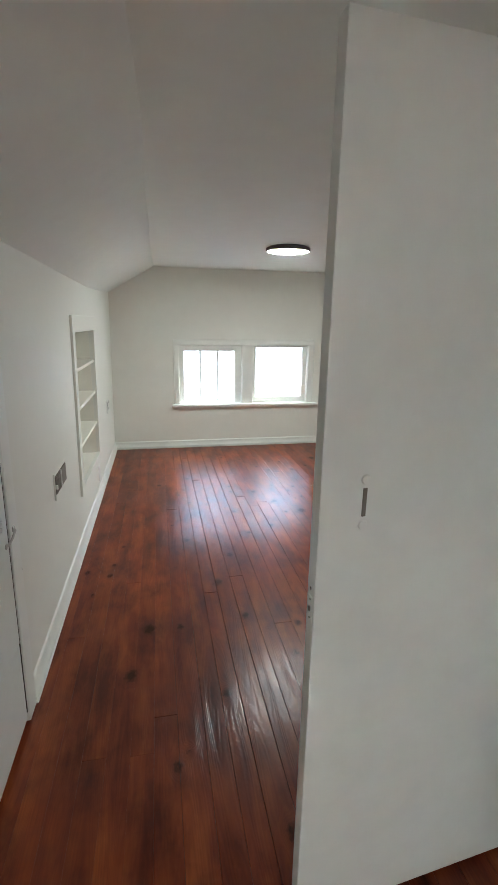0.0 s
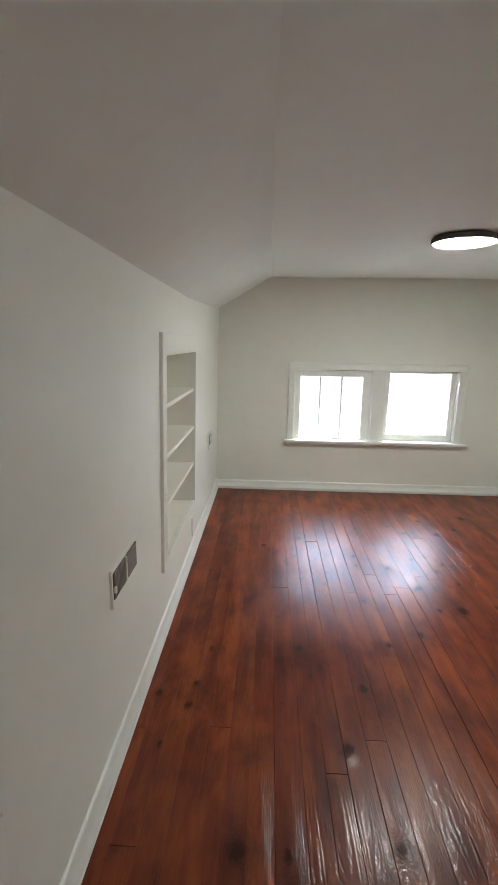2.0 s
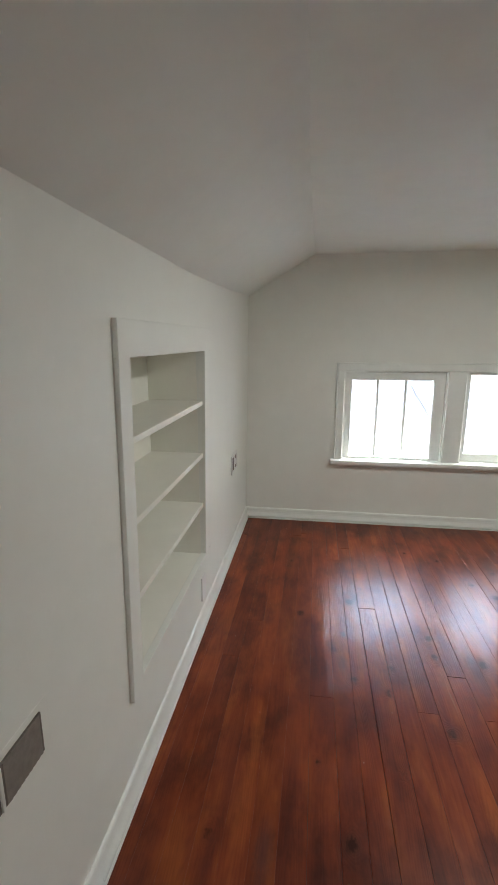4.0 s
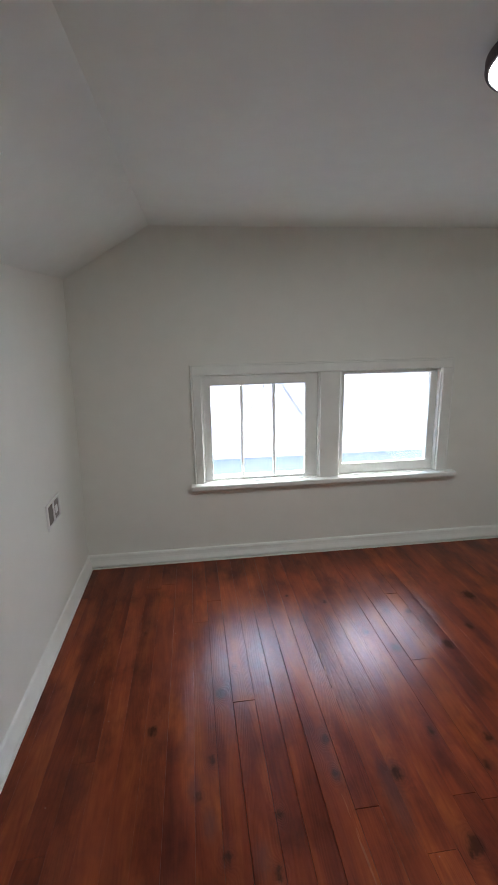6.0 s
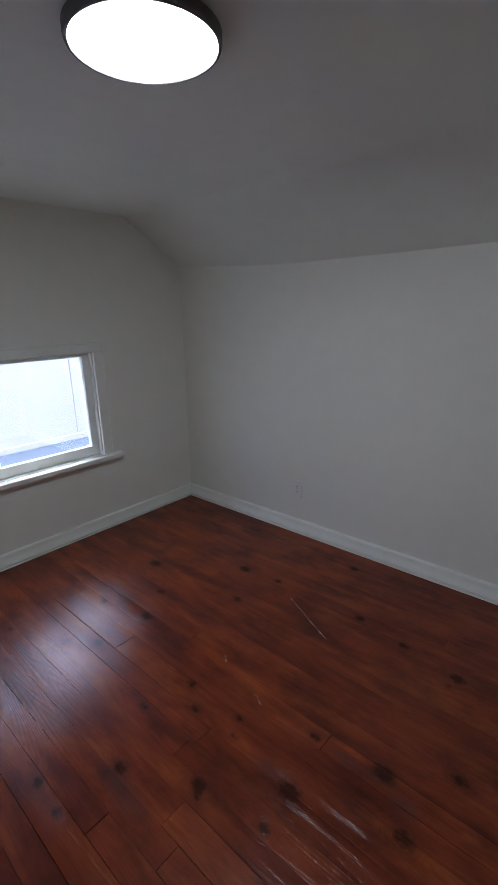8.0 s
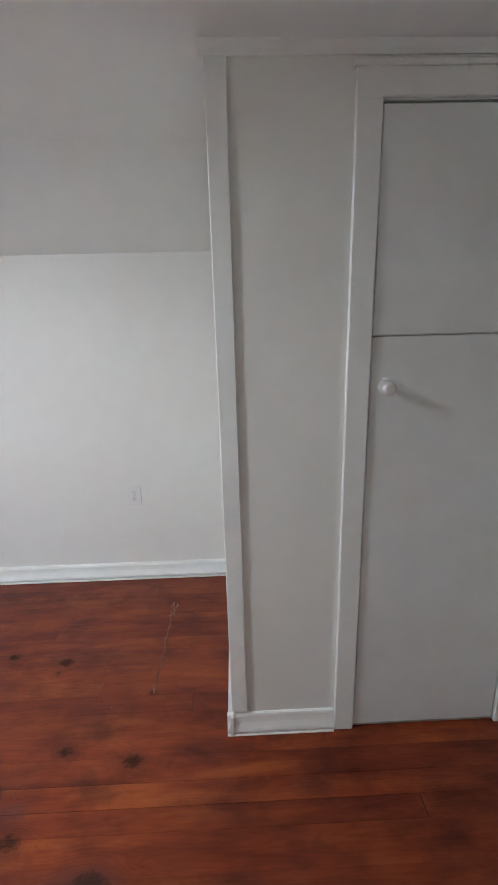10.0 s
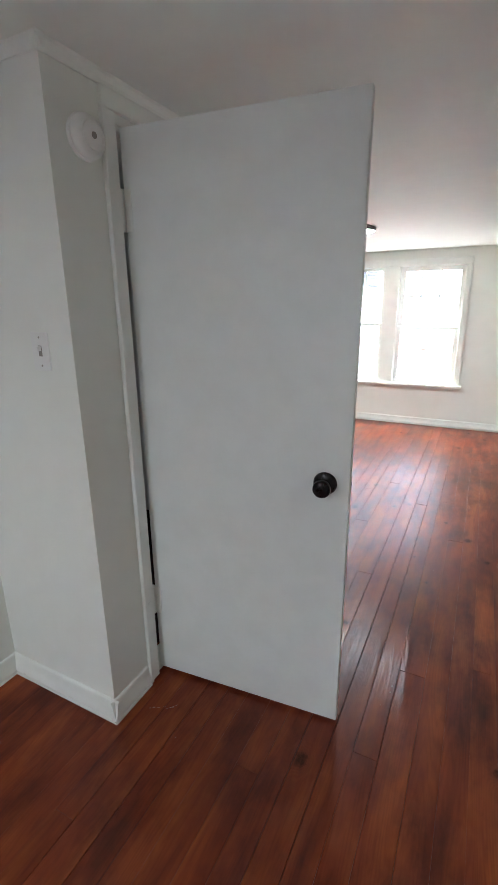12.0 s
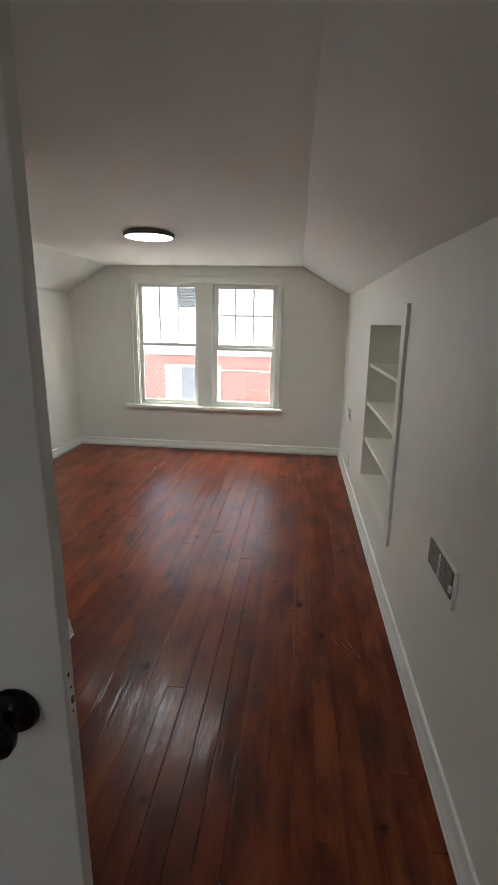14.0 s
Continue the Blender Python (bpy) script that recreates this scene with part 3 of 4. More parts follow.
def low_door():
    d = thing("door_3", "low white slab door in the knee wall with a hook latch", "door", at=(-0.02, 1.88, 0), kind="structure")
    o = Vector(d.location)

    def leaf(y0, z0, y1, z1, x):
        bm = panel([y0, y1], [z0, z1], [], lambda u, v, e: (west_x(v) + x - 0.03 * e - o.x, u - o.y, v))
        bmesh.ops.bevel(bm, geom=list(bm.edges), offset=0.002, segments=1, affect="EDGES")
        return bm

    part("leaf", leaf(1.566, 0.372, 2.152, 1.486, 0.019), DOORWHITE, d)
    # near-black strips put the shade of the door gaps into colour
    part("jamb", leaf(2.1535, 0.05, 2.1645, 1.5, 0.0172), DARK, d, "near-black jamb strip standing for the shade in the gap")
    part("jamb", leaf(1.562, 1.4875, 2.1530, 1.4995, 0.0165), DARK, d, "near-black jamb strip standing for the shade in the gap")
    part("lower_board", leaf(1.562, 0.03, 2.1525, 0.368, 0.017), DOORWHITE, d)
    # near-black sheet behind the leaf stands for the unlit space
    part("back_panel", boxed(-0.125 - o.x, 1.50 - o.y, 0.0, -0.10 - o.x, 2.25 - o.y, 1.56, 0), DARK, d)
    x = west_x(0.96) + 0.019 - o.x
    y = 2.055 - o.y
    bm = boxed(x, y - 0.019, 0.850, x + 0.006, y + 0.019, 0.978, 0)
    bmesh.ops.bevel(bm, geom=[e for e in bm.edges if abs(e.verts[0].co.x - e.verts[1].co.x) > 0.004], offset=0.015, segments=4, affect="EDGES")
    plate = part("pull_plate", bm, DOORWHITE, d, "paint-clogged pull plate")
    part("pull_handle", tube([(x + 0.004, y, 0.862), (x + 0.012, y, 0.866), (x + 0.016, y, 0.882), (x + 0.016, y, 0.902), (x + 0.012, y, 0.918), (x + 0.004, y, 0.922)], 0.0055), DOORWHITE, plate, "paint-clogged metal pull", True)
    # three small dark discs on the face of the plate
    for z in (0.858, 0.928, 0.966):
        part("dark_hole", lathe([(0.0, 0.001), (0.003, 0.0008), (0.0035, 0.0)], Matrix.Translation((x + 0.006, y + 0.004, z)) @ Matrix.Rotation(radians(90), 4, "Y"), 10), DARK, plate)
    x = west_x(0.80) - o.x
    hook = part("hook_latch", tube([(x + 0.028, 2.196 - o.y, 0.812), (x + 0.034, 2.186 - o.y, 0.808), (x + 0.034, 2.15 - o.y, 0.796), (x + 0.030, 2.126 - o.y, 0.786), (x + 0.021, 2.120 - o.y, 0.781)], 0.0042), PALESTEEL, d, "worn metal hook and eye", True)
    part("hook_plate", boxed(x + 0.022, 2.186 - o.y, 0.803, x + 0.029, 2.204 - o.y, 0.822, 0.002), PALESTEEL, hook)
    part("hook_plate", boxed(x + 0.0185, 2.112 - o.y, 0.772, x + 0.025, 2.128 - o.y, 0.790, 0.002), PALESTEEL, hook)


low_door()


# ---- built-in bookcases ----
def bookcase(niche, shelf_z, frame_y0, frame_y1, frame_z0, frame_z1, note):
    y0, z0, y1, z1 = niche
    ob = thing("built_in_bookcase", note, "bookcase", "knee wall bookcases", (-0.15, (y0 + y1) / 2, z0))
    o = Vector(ob.location)
    sh = lambda bm: bmesh.ops.translate(bm, verts=bm.verts, vec=-o) and bm or bm
    deep = -0.285
    part("back_panel", sh(boxed(deep - 0.015, y0 - 0.02, z0 - 0.03, deep, y1 + 0.02, z1 + 0.02, 0)), SHELFPAINT, ob)
    part("side_panel", sh(boxed(deep, y0 - 0.02, z0 - 0.03, -0.034, y0, z1 + 0.02, 0.001)), SHELFPAINT, ob)
    part("side_panel", sh(boxed(deep, y1, z0 - 0.03, -0.034, y1 + 0.02, z1 + 0.02, 0.001)), SHELFPAINT, ob)
    part("top_panel", sh(boxed(deep, y0, z1, -0.034, y1, z1 + 0.02, 0.001)), SHELFPAINT, ob)
    part("bottom_panel", sh(boxed(deep, y0, z0 - 0.03, -0.034, y1, z0, 0.001)), SHELFPAINT, ob)
    for z in shelf_z:
        part("shelf", sh(boxed(deep, y0 + 0.001, z - 0.023, west_x(z) + 0.004, y1 - 0.001, z, 0.002)), SHELFPAINT, ob)
    bm = panel([frame_y0, frame_y1], [frame_z0, frame_z1], [(y0, z0 + 0.004, y1, z1 - 0.003)], lambda u, v, d: (lerp(west_x(v) + 0.017, -0.036, d), u, v))
    bmesh.ops.bevel(bm, geom=list(bm.edges), offset=0.0018, segments=1, affect="EDGES")
    part("face_frame", sh(bm), WALL, ob)


bookcase(NICHE_N, (1.216, 0.95, 0.684), 3.682, 4.80, 0.352, 1.566, "white painted built-in bookcase with three empty shelves")
bookcase(NICHE_S, (1.243, 0.962, 0.69), -1.60, -0.375, 0.352, 1.615, "white painted built-in bookcase with three bare shelves")


# ---- wall fittings ----
def register(y0, y1, z0, z1, lever_side, note):
    """A heating register: a pressed plate with two fields of slats and a lever at one end."""
    yc, zc = (y0 + y1) / 2, (z0 + z1) / 2
    ob = thing("wall_register", note, "air register", "wall registers", (west_x(zc), yc, zc))
    gy, gz = (y1 - y0) / 2, (z1 - z0) / 2
    my, mz = 0.030, 0.020
    bm = panel([-gy - my, gy + my], [-gz - mz, gz + mz], [(-gy, -gz, gy, gz)], lambda u, v, d: (lerp(0.0022, -0.001, d), u, v))
    bmesh.ops.bevel(bm, geom=list(bm.edges), offset=0.002, segments=1, affect="EDGES")
    part("plate", bm, WALL, ob)
    part("backing", boxed(0.0005, -gy, -gz, 0.0055, gy, gz, 0), GRILLEBACK, ob)
    part("divider", boxed(0.001, -0.004, -gz, 0.010, 0.004, gz, 0.001), TRIM, ob)
    for half, tilt in ((-1, 0.14), (1, -0.14)):
        for k in range(9):
            c = half * (0.012 + (gy - 0.02) * (k + 0.5) / 9)
            s = part("slat", boxed(-0.0008, -0.0058, -gz + 0.001, 0.0008, 0.0058, gz - 0.001, 0), GRILLE, ob)
            s.location, s.rotation_euler = (0.0065, c, 0), (0, 0, tilt)
    e = lever_side * (gy + 0.013)
    part("lever", boxed(0.010, e - 0.006, -0.014, 0.019, e + 0.006, 0.010, 0.003, 2), TRIM, ob, "white painted damper lever")
    part("end_flange", boxed(0.0, lever_side * (gy + my) - 0.0015, -gz - mz, 0.010, lever_side * (gy + my) + 0.0015, gz + mz + 0.004, 0.001), WALL, ob)


register(2.968, 3.234, 0.643, 0.740, -1, "white painted wall register with grey slats in two fields")
register(0.304, 0.565, 0.652, 0.746, 1, "white painted wall register with grey slats in two fields")


def plate_body(bm, w, h, depth=0.009):
    return box(bm, 0, -w / 2, -h / 2, depth, w / 2, h / 2, 0.0025, 2)


def outlet(name, at, turn, note, socket=True, group="wall outlets", size=(0.072, 0.116)):
    ob = thing(name, note, "outlet", group, at)
    ob.rotation_euler = (0, 0, radians(turn))
    part("plate", plate_body(bmesh.new(), *size), PLASTIC, ob)
    if socket:
        # grey lip along the plate's lower edge, coloured as its cast shadow
        part("gasket", boxed(0.0, -size[0] / 2 - 0.0004, -size[1] / 2 - 0.002, 0.0035, size[0] / 2 + 0.0004, size[1] / 2 - 0.02, 0), GRILLE, ob, "grey edge coloured as the plate shadow")
        for z in (-0.020, 0.020):
            s = part("socket", boxed(0.007, -0.017, z - 0.014, 0.0115, 0.017, z + 0.014, 0.002), PLASTIC, ob)
            for y in (-0.006, 0.006):
                part("slot", boxed(0.011, y - 0.0018, z - 0.004, 0.012, y + 0.0018, z + 0.006, 0), GRILLE, s)
            part("slot", boxed(0.011, -0.0022, z - 0.011, 0.012, 0.0022, z - 0.007, 0), GRILLE, s)
        part("screw", lathe([(0.0, 0.0015), (0.003, 0.001), (0.0035, 0.0)], Matrix.Translation((0.009, 0, 0)) @ Matrix.Rotation(radians(90), 4, "Y"), 10), STEEL, ob)
    return ob


outlet("wall_outlet", (east_x(0.315), 5.065, 0.315), 180, "white duplex power outlet on the knee wall")
outlet("wall_outlet", (east_x(0.51), 3.54, 0.512), 180, "white duplex power outlet set higher on the knee wall")
outlet("blank_plate", (west_x(0.21), 4.652, 0.208), 0, "white painted blank cover plate under the bookcase", False, "blank plates", (0.075, 0.135))
outlet("blank_plate", (west_x(0.21), -2.42, 0.235), 0, "white painted blank cover plate above the baseboard", False, "blank plates", (0.075, 0.125))


def open_box_plate(y, z, side, note):
    """A two-gang plate with one open, dark half and a stub of fitting in it."""
    ob = thing("junction_plate", note, "cover plate", "junction plates", (west_x(z), y, z))
    bm = panel([-0.105, 0.105], [-0.066, 0.066], [(-0.090, -0.050, -0.006, 0.050), (0.006, -0.050, 0.090, 0.050)], lambda u, v, d: (lerp(0.010, 0.0, d), u, v))
    bmesh.ops.bevel(bm, geom=list(bm.edges), offset=0.0015, segments=1, affect="EDGES")
    part("plate", bm, PLASTIC, ob)
    for k in (-1, 1):
        part("opening", boxed(0.0005, min(k * 0.006, k * 0.09), -0.05, 0.004, max(k * 0.006, k * 0.09), 0.05, 0), GRILLEBACK if k == side else GRILLE, ob)
    part("switch_body", boxed(0.003, -side * 0.045 - 0.016, -0.022, 0.009, -side * 0.045 + 0.016, 0.018, 0.002), PLASTIC, ob)


open_box_plate(5.575, 0.655, -1, "white cover plate with a dark open half")
open_box_plate(-2.55, 0.665, 1, "white cover plate with a dark open half")


def light_switch():
    ob = thing("light_switch", "white toggle light switch beside the stair door", "light switch", "", (1.709, CN, 1.356))
    ob.rotation_euler = (0, 0, radians(90))
    part("plate", plate_body(bmesh.new(), 0.072, 0.116, 0.005), PLASTIC, ob)
    part("toggle", box(bmesh.new(), 0.004, -0.005, 0.002, 0.017, 0.005, 0.016, 0.0015), PLASTIC, ob)
    part("toggle_slot", boxed(0.0045, -0.007, -0.014, 0.0058, 0.007, 0.018, 0), GRILLE, ob)
    for z in (-0.042, 0.042):
        part("screw", lathe([(0.0, 0.0015), (0.003, 0.001), (0.0035, 0.0)], Matrix.Translation((0.005, 0, z)) @ Matrix.Rotation(radians(90), 4, "Y"), 10), STEEL, ob)


light_switch()


def smoke_detector():
    ob = thing("smoke_detector", "round white smoke detector on the wall by the door", "smoke detector", "", (CX, 1.622, 1.932))
    turn = Matrix.Rotation(radians(-90), 4, "Y") @ Matrix.Diagonal((0.84, 0.84, 1.0, 1.0))
    part("base", lathe([(0.0, 0.0), (0.068, 0.0), (0.070, 0.004), (0.070, 0.012), (0.066, 0.014)], turn, 40), PLASTIC, ob, "", True)
    part("cover", lathe([(0.066, 0.013), (0.066, 0.024), (0.060, 0.034), (0.046, 0.040), (0.040, 0.038), (0.036, 0.041), (0.014, 0.043), (0.0, 0.043)], turn, 40), PLASTIC, ob, "", True)
    part("test_button", lathe([(0.0, 0.0455), (0.010, 0.045), (0.011, 0.042)], turn, 20), GRILLE, ob, "", True)
    for k in range(10):
        a = 2 * math.pi * k / 10
        s = part("vent_slot", boxed(-0.0005, -0.006, -0.0008, 0.0005, 0.006, 0.0008, 0), PLASTIC, ob)
        s.location = (-0.0385, 0.0445 * math.cos(a), 0.0445 * math.sin(a))
        s.rotation_euler = (a + math.pi / 2, 0, 0)


smoke_detector()


def ceiling_light(x, y):
    top = flat_top(y) - 0.001
    ob = thing("ceiling_light", "round flush LED ceiling light with a dark rim", "ceiling light", "flush ceiling lights", (x, y, top))
    part("mounting_base", lathe([(0.0, 0.002), (0.150, 0.002), (0.150, -0.010), (0.0, -0.010)], Matrix(), 48), RIM, ob, "dark recessed mounting base")
    part("rim", lathe([(0.0, -0.009), (0.172, -0.009), (0.177, -0.012), (0.177, -0.032), (0.174, -0.037), (0.168, -0.038), (0.166, -0.034), (0.166, -0.020)], Matrix(), 64), RIM, ob, "dark metal rim", True)
    part("diffuser", lathe([(0.166, -0.022), (0.166, -0.032), (0.157, -0.035), (0.10, -0.037), (0.0, -0.0375)], Matrix(), 64), DIFFUSER, ob, "glowing white diffuser", True)


ceiling_light(1.580, 4.336)
ceiling_light(1.600, -1.440)


# ---- outside ----
def lapped_boards(parent, x0, x1, z0, z1, y, pitch, mat, holes=()):
    """Lapped siding facing +y, board by board, cut around holes (x0, z0, x1, z1)."""
    z = z0
    while z < z1 - 0.01:
        zt = min(z + pitch, z1)
        spans = [(x0, x1)]
        for h in holes:
            if h[1] < (z + zt) / 2 < h[3]:
                spans = [s for a, b in spans for s in ((a, min(b, h[0])), (max(a, h[2]), b)) if s[1] - s[0] > 0.01]
        for a, b in spans:
            bm = bmesh.new()
            v = [bm.verts.new(p) for xx in (a, b) for p in ((xx, y, z), (xx, y + 0.015, z), (xx, y + 0.004, zt + 0.006), (xx, y, zt + 0.006))]
            for q in ((0, 1, 2, 3), (4, 5, 6, 7), (0, 1, 5, 4), (1, 2, 6, 5), (2, 3, 7, 6), (3, 0, 4, 7)):
                bm.faces.new([v[k] for k in q])
            part("siding_board", bm, mat, parent)
        z = zt


def south_house():
    y = -8.0
    h = thing("neighbour_house", "two-storey neighbour house with red siding below white siding", "house", "", (2.5, y, -5.4))
    o = Vector(h.location)

    def rel(bm):
        bmesh.ops.translate(bm, verts=bm.verts, vec=-o)
        return bm

    # upper wall and roof are unseen, raised to block sky light
    part("wall", rel(boxed(-4.0, y - 5.0, -5.4, 8.0, y - 0.002, 6.3, 0)), OUTWHITE, h)
    bm = bmesh.new()
    v = [bm.verts.new(p) for p in ((-4.4, y + 0.4, 6.2), (8.4, y + 0.4, 6.2), (8.4, y - 2.5, 8.2), (-4.4, y - 2.5, 8.2), (8.4, y - 5.4, 6.2), (-4.4, y - 5.4, 6.2))]
    for q in ((0, 1, 2, 3), (3, 2, 4, 5), (0, 3, 5), (1, 2, 4), (0, 1, 4, 5)):
        bm.faces.new([v[k] for k in q])
    part("roof", rel(bm), OUTROOF, h, "unseen dark shingled roof, its height set to shape the light")
    part("red_siding", rel(boxed(-4.0, y - 0.002, -5.4, 8.0, y + 0.004, -2.0, 0)), OUTRED, h)
    lx0, lx1, lz0, lz1 = 2.19, 3.44, -1.3, 0.585
    before = set(scene.objects)
    lapped_boards(h, -1.0, 6.5, -2.0, 0.80, y, 0.085, OUTRED, [(lx0, lz0, lx1, lz1)])
    lapped_boards(h, -1.0, 6.5, 0.99, 3.3, y, 0.10, OUTWHITE, [(2.66, 1.74, 3.20, 2.62)])
    for ob in set(scene.objects) - before:
        ob.location = -o
    part("belt_board", rel(boxed(-4.0, y, 0.80, 8.0, y + 0.03, 0.99, 0.003)), OUTWHITE, h)
    w = part("window_frame", rel(panel([lx0, lx1], [lz0, lz1], [(2.45, -1.15, 3.125, 0.575)], lambda a, b, d: (a, y + 0.035 - 0.035 * d, b))), OUTWHITE, h, "broad white window frame")
    part("pane", rel(boxed(2.45, y + 0.004, -1.15, 3.125, y + 0.008, 0.575, 0)), OUTGLASS, w)
    part("meeting_rail", rel(boxed(2.45, y + 0.008, -0.32, 3.125, y + 0.025, -0.27, 0.002)), OUTWHITE, w)
    part("inner_sash", rel(panel([2.45, 3.125], [-1.15, 0.575], [(2.49, -1.10, 3.085, 0.53)], lambda a, b, d: (a, y + 0.02 - 0.014 * d, b))), GRILLE, w)
    vent = part("vent_frame", rel(panel([2.66, 3.20], [1.74, 2.62], [(2.72, 1.80, 3.14, 2.56)], lambda a, b, d: (a, y + 0.04 - 0.04 * d, b))), OUTWHITE, h, "white louvred gable vent")
    part("vent_backing", rel(boxed(2.72, y, 1.80, 3.14, y + 0.003, 2.56, 0)), DARK, vent)
    for k in range(13):
        s = part("vent_slat", boxed(-0.21, -0.003, -0.028, 0.21, 0.003, 0.028, 0), OUTGLASS, vent)
        s.location, s.rotation_euler = Vector((2.93, y + 0.018, 1.835 + 0.058 * k)) - o, (radians(-38), 0, 0)


south_house()


def north_house():
    y = 10.0
    h = thing("neighbour_house", "white board-clad neighbour house above a low blue-grey roof", "house", "", (3.5, y, -5.4))
    o = Vector(h.location)

    def rel(bm):
        bmesh.ops.translate(bm, verts=bm.verts, vec=-o)
        return bm

    foot = lambda x: -0.33 - 0.003 * x
    # wall top and roof are unseen, kept low to let sky light in
    part("wall", rel(boxed(-6.0, y, -5.4, 13.0, y + 5.0, 2.4, 0)), OUTPALE, h)
    bm = bmesh.new()
    v = [bm.verts.new(p) for p in ((-6.4, y - 0.3, 2.3), (13.4, y - 0.3, 2.3), (13.4, y + 2.5, 3.6), (-6.4, y + 2.5, 3.6), (13.4, y + 5.3, 2.3), (-6.4, y + 5.3, 2.3))]
    for q in ((0, 1, 2, 3), (3, 2, 4, 5), (0, 3, 5), (1, 2, 4), (0, 1, 4, 5)):
        bm.faces.new([v[k] for k in q])
    part("roof", rel(bm), OUTROOF, h, "unseen dark shingled roof, its height set to shape the light")
    bm = bmesh.new()
    ring = [(-6.0, y, foot(-6)), (13.0, y, foot(13)), (13.0, y - 3.0, foot(13) - 0.55), (-6.0, y - 3.0, foot(-6) - 0.55)]
    a = [bm.verts.new(p) for p in ring]
    b = [bm.verts.new((p[0], p[1], p[2] - 0.12)) for p in ring]
    bm.faces.new(a), bm.faces.new(b)
    for k in range(4):
        bm.faces.new((a[k], a[(k + 1) % 4], b[(k + 1) % 4], b[k]))
    part("porch_roof", rel(bm), OUTROOF, h, "low blue-grey roof")
    part("porch_wall", rel(boxed(-5.9, y - 2.8, -5.4, 12.9, y - 2.7, -1.6, 0)), OUTPALE, h)

    def strip(p, q, w, depth, name, mat=OUTPALE):
        bm = bmesh.new()
        d = Vector((q[0] - p[0], 0, q[1] - p[1]))
        s = Vector((d.z, 0, -d.x)).normalized() * w / 2
        pts = [Vector((p[0], 0, p[1])) + s, Vector((p[0], 0, p[1])) - s, Vector((q[0], 0, q[1])) - s, Vector((q[0], 0, q[1])) + s]
        f = [bm.verts.new((c.x, y - depth, c.z)) for c in pts]
        g = [bm.verts.new((c.x, y, c.z)) for c in pts]
        bm.faces.new(f)
        for k in range(4):
            bm.faces.new((f[k], f[(k + 1) % 4], g[(k + 1) % 4], g[k]))
        part(name, rel(bm), mat, h)

    strip((-6, foot(-6) + 0.04), (13, foot(13) + 0.04), 0.085, 0.03, "flashing_board")
    strip((1.937, 1.01), (1.178, -0.28), 0.024, 0.02, "brace", OUTLINE)
    strip((1.937, 1.01), (2.783, -0.28), 0.024, 0.02, "brace", OUTLINE)
    strip((4.165, 1.6), (4.16, -0.25), 0.010, 0.006, "batten", OUTLINE)
    for k in range(6):
        strip((-6, foot(-6) + 0.5 + 0.30 * k), (13, foot(13) + 0.5 + 0.30 * k), 0.004, 0.0012, "board_joint", OUTPALE)


north_house()
# unseen ground, made pale to throw light up at the ceilings
structure(put("ground", boxed(-300, -300, -5.9, 300, 300, -5.4, 0), GROUND), "unseen ground far below the attic, pale to bounce light", "ground")


# ---- floor ----
# knots in the boards: x, y, half width
KNOTS_SOUTH = [
    (2.01, -1.37, 0.022), (1.86, -0.93, 0.022), (0.87, -0.73, 0.014), (0.97, -0.64, 0.014), (1.235, -0.50, 0.022), (1.165, -0.45, 0.011),
    (0.443, -0.30, 0.022), (0.75, -0.18, 0.013), (0.33, -0.06, 0.017), (0.73, 0.06, 0.010), (1.123, 0.26, 0.022), (0.035, 0.52, 0.012),
    (0.898, 0.80, 0.010), (0.18, 0.83, 0.018), (0.947, 0.834, 0.015), (1.34, 1.05, 0.020), (0.30, 1.35, 0.015)]
KNOTS_MIDDLE = [
    (0.553, 1.87, 0.018), (0.597, 1.92, 0.012), (0.774, 2.17, 0.021), (0.366, 2.34, 0.028), (1.14, 2.36, 0.014), (1.214, 2.57, 0.020),
    (0.601, 2.645, 0.018), (0.443, 2.65, 0.030), (0.951, 2.68, 0.020), (0.82, 2.997, 0.012), (0.115, 3.01, 0.013), (0.848, 3.03, 0.026),
    (0.194, 3.21, 0.019), (0.598, 3.235, 0.010), (0.052, 3.27, 0.018), (2.325, 3.328, 0.014), (0.969, 3.35, 0.022), (2.03, 3.35, 0.027),
    (0.209, 3.337, 0.015), (1.672, 3.40, 0.042), (0.251, 3.58, 0.014), (2.078, 3.60, 0.020), (0.696, 3.61, 0.020), (1.793, 3.67, 0.026)]
KNOTS_NORTH = [
    (1.165, 3.666, 0.018), (2.515, 3.747, 0.026), (1.361, 3.765, 0.020), (2.455, 3.768, 0.012), (1.94, 3.80, 0.032), (0.90, 3.866, 0.010),
    (0.595, 3.88, 0.010), (2.563, 4.0, 0.020), (1.547, 4.0, 0.017), (1.686, 4.008, 0.033), (1.905, 4.054, 0.018), (1.115, 4.073, 0.018),
    (1.482, 4.229, 0.015), (2.61, 4.25, 0.022), (1.508, 4.25, 0.024), (0.902, 4.256, 0.015), (1.714, 4.28, 0.012), (0.757, 4.32, 0.016),
    (1.783, 4.322, 0.014), (0.933, 4.42, 0.014), (1.701, 4.483, 0.016), (2.999, 4.498, 0.024), (1.37, 4.50, 0.021), (0.674, 4.514, 0.014)]
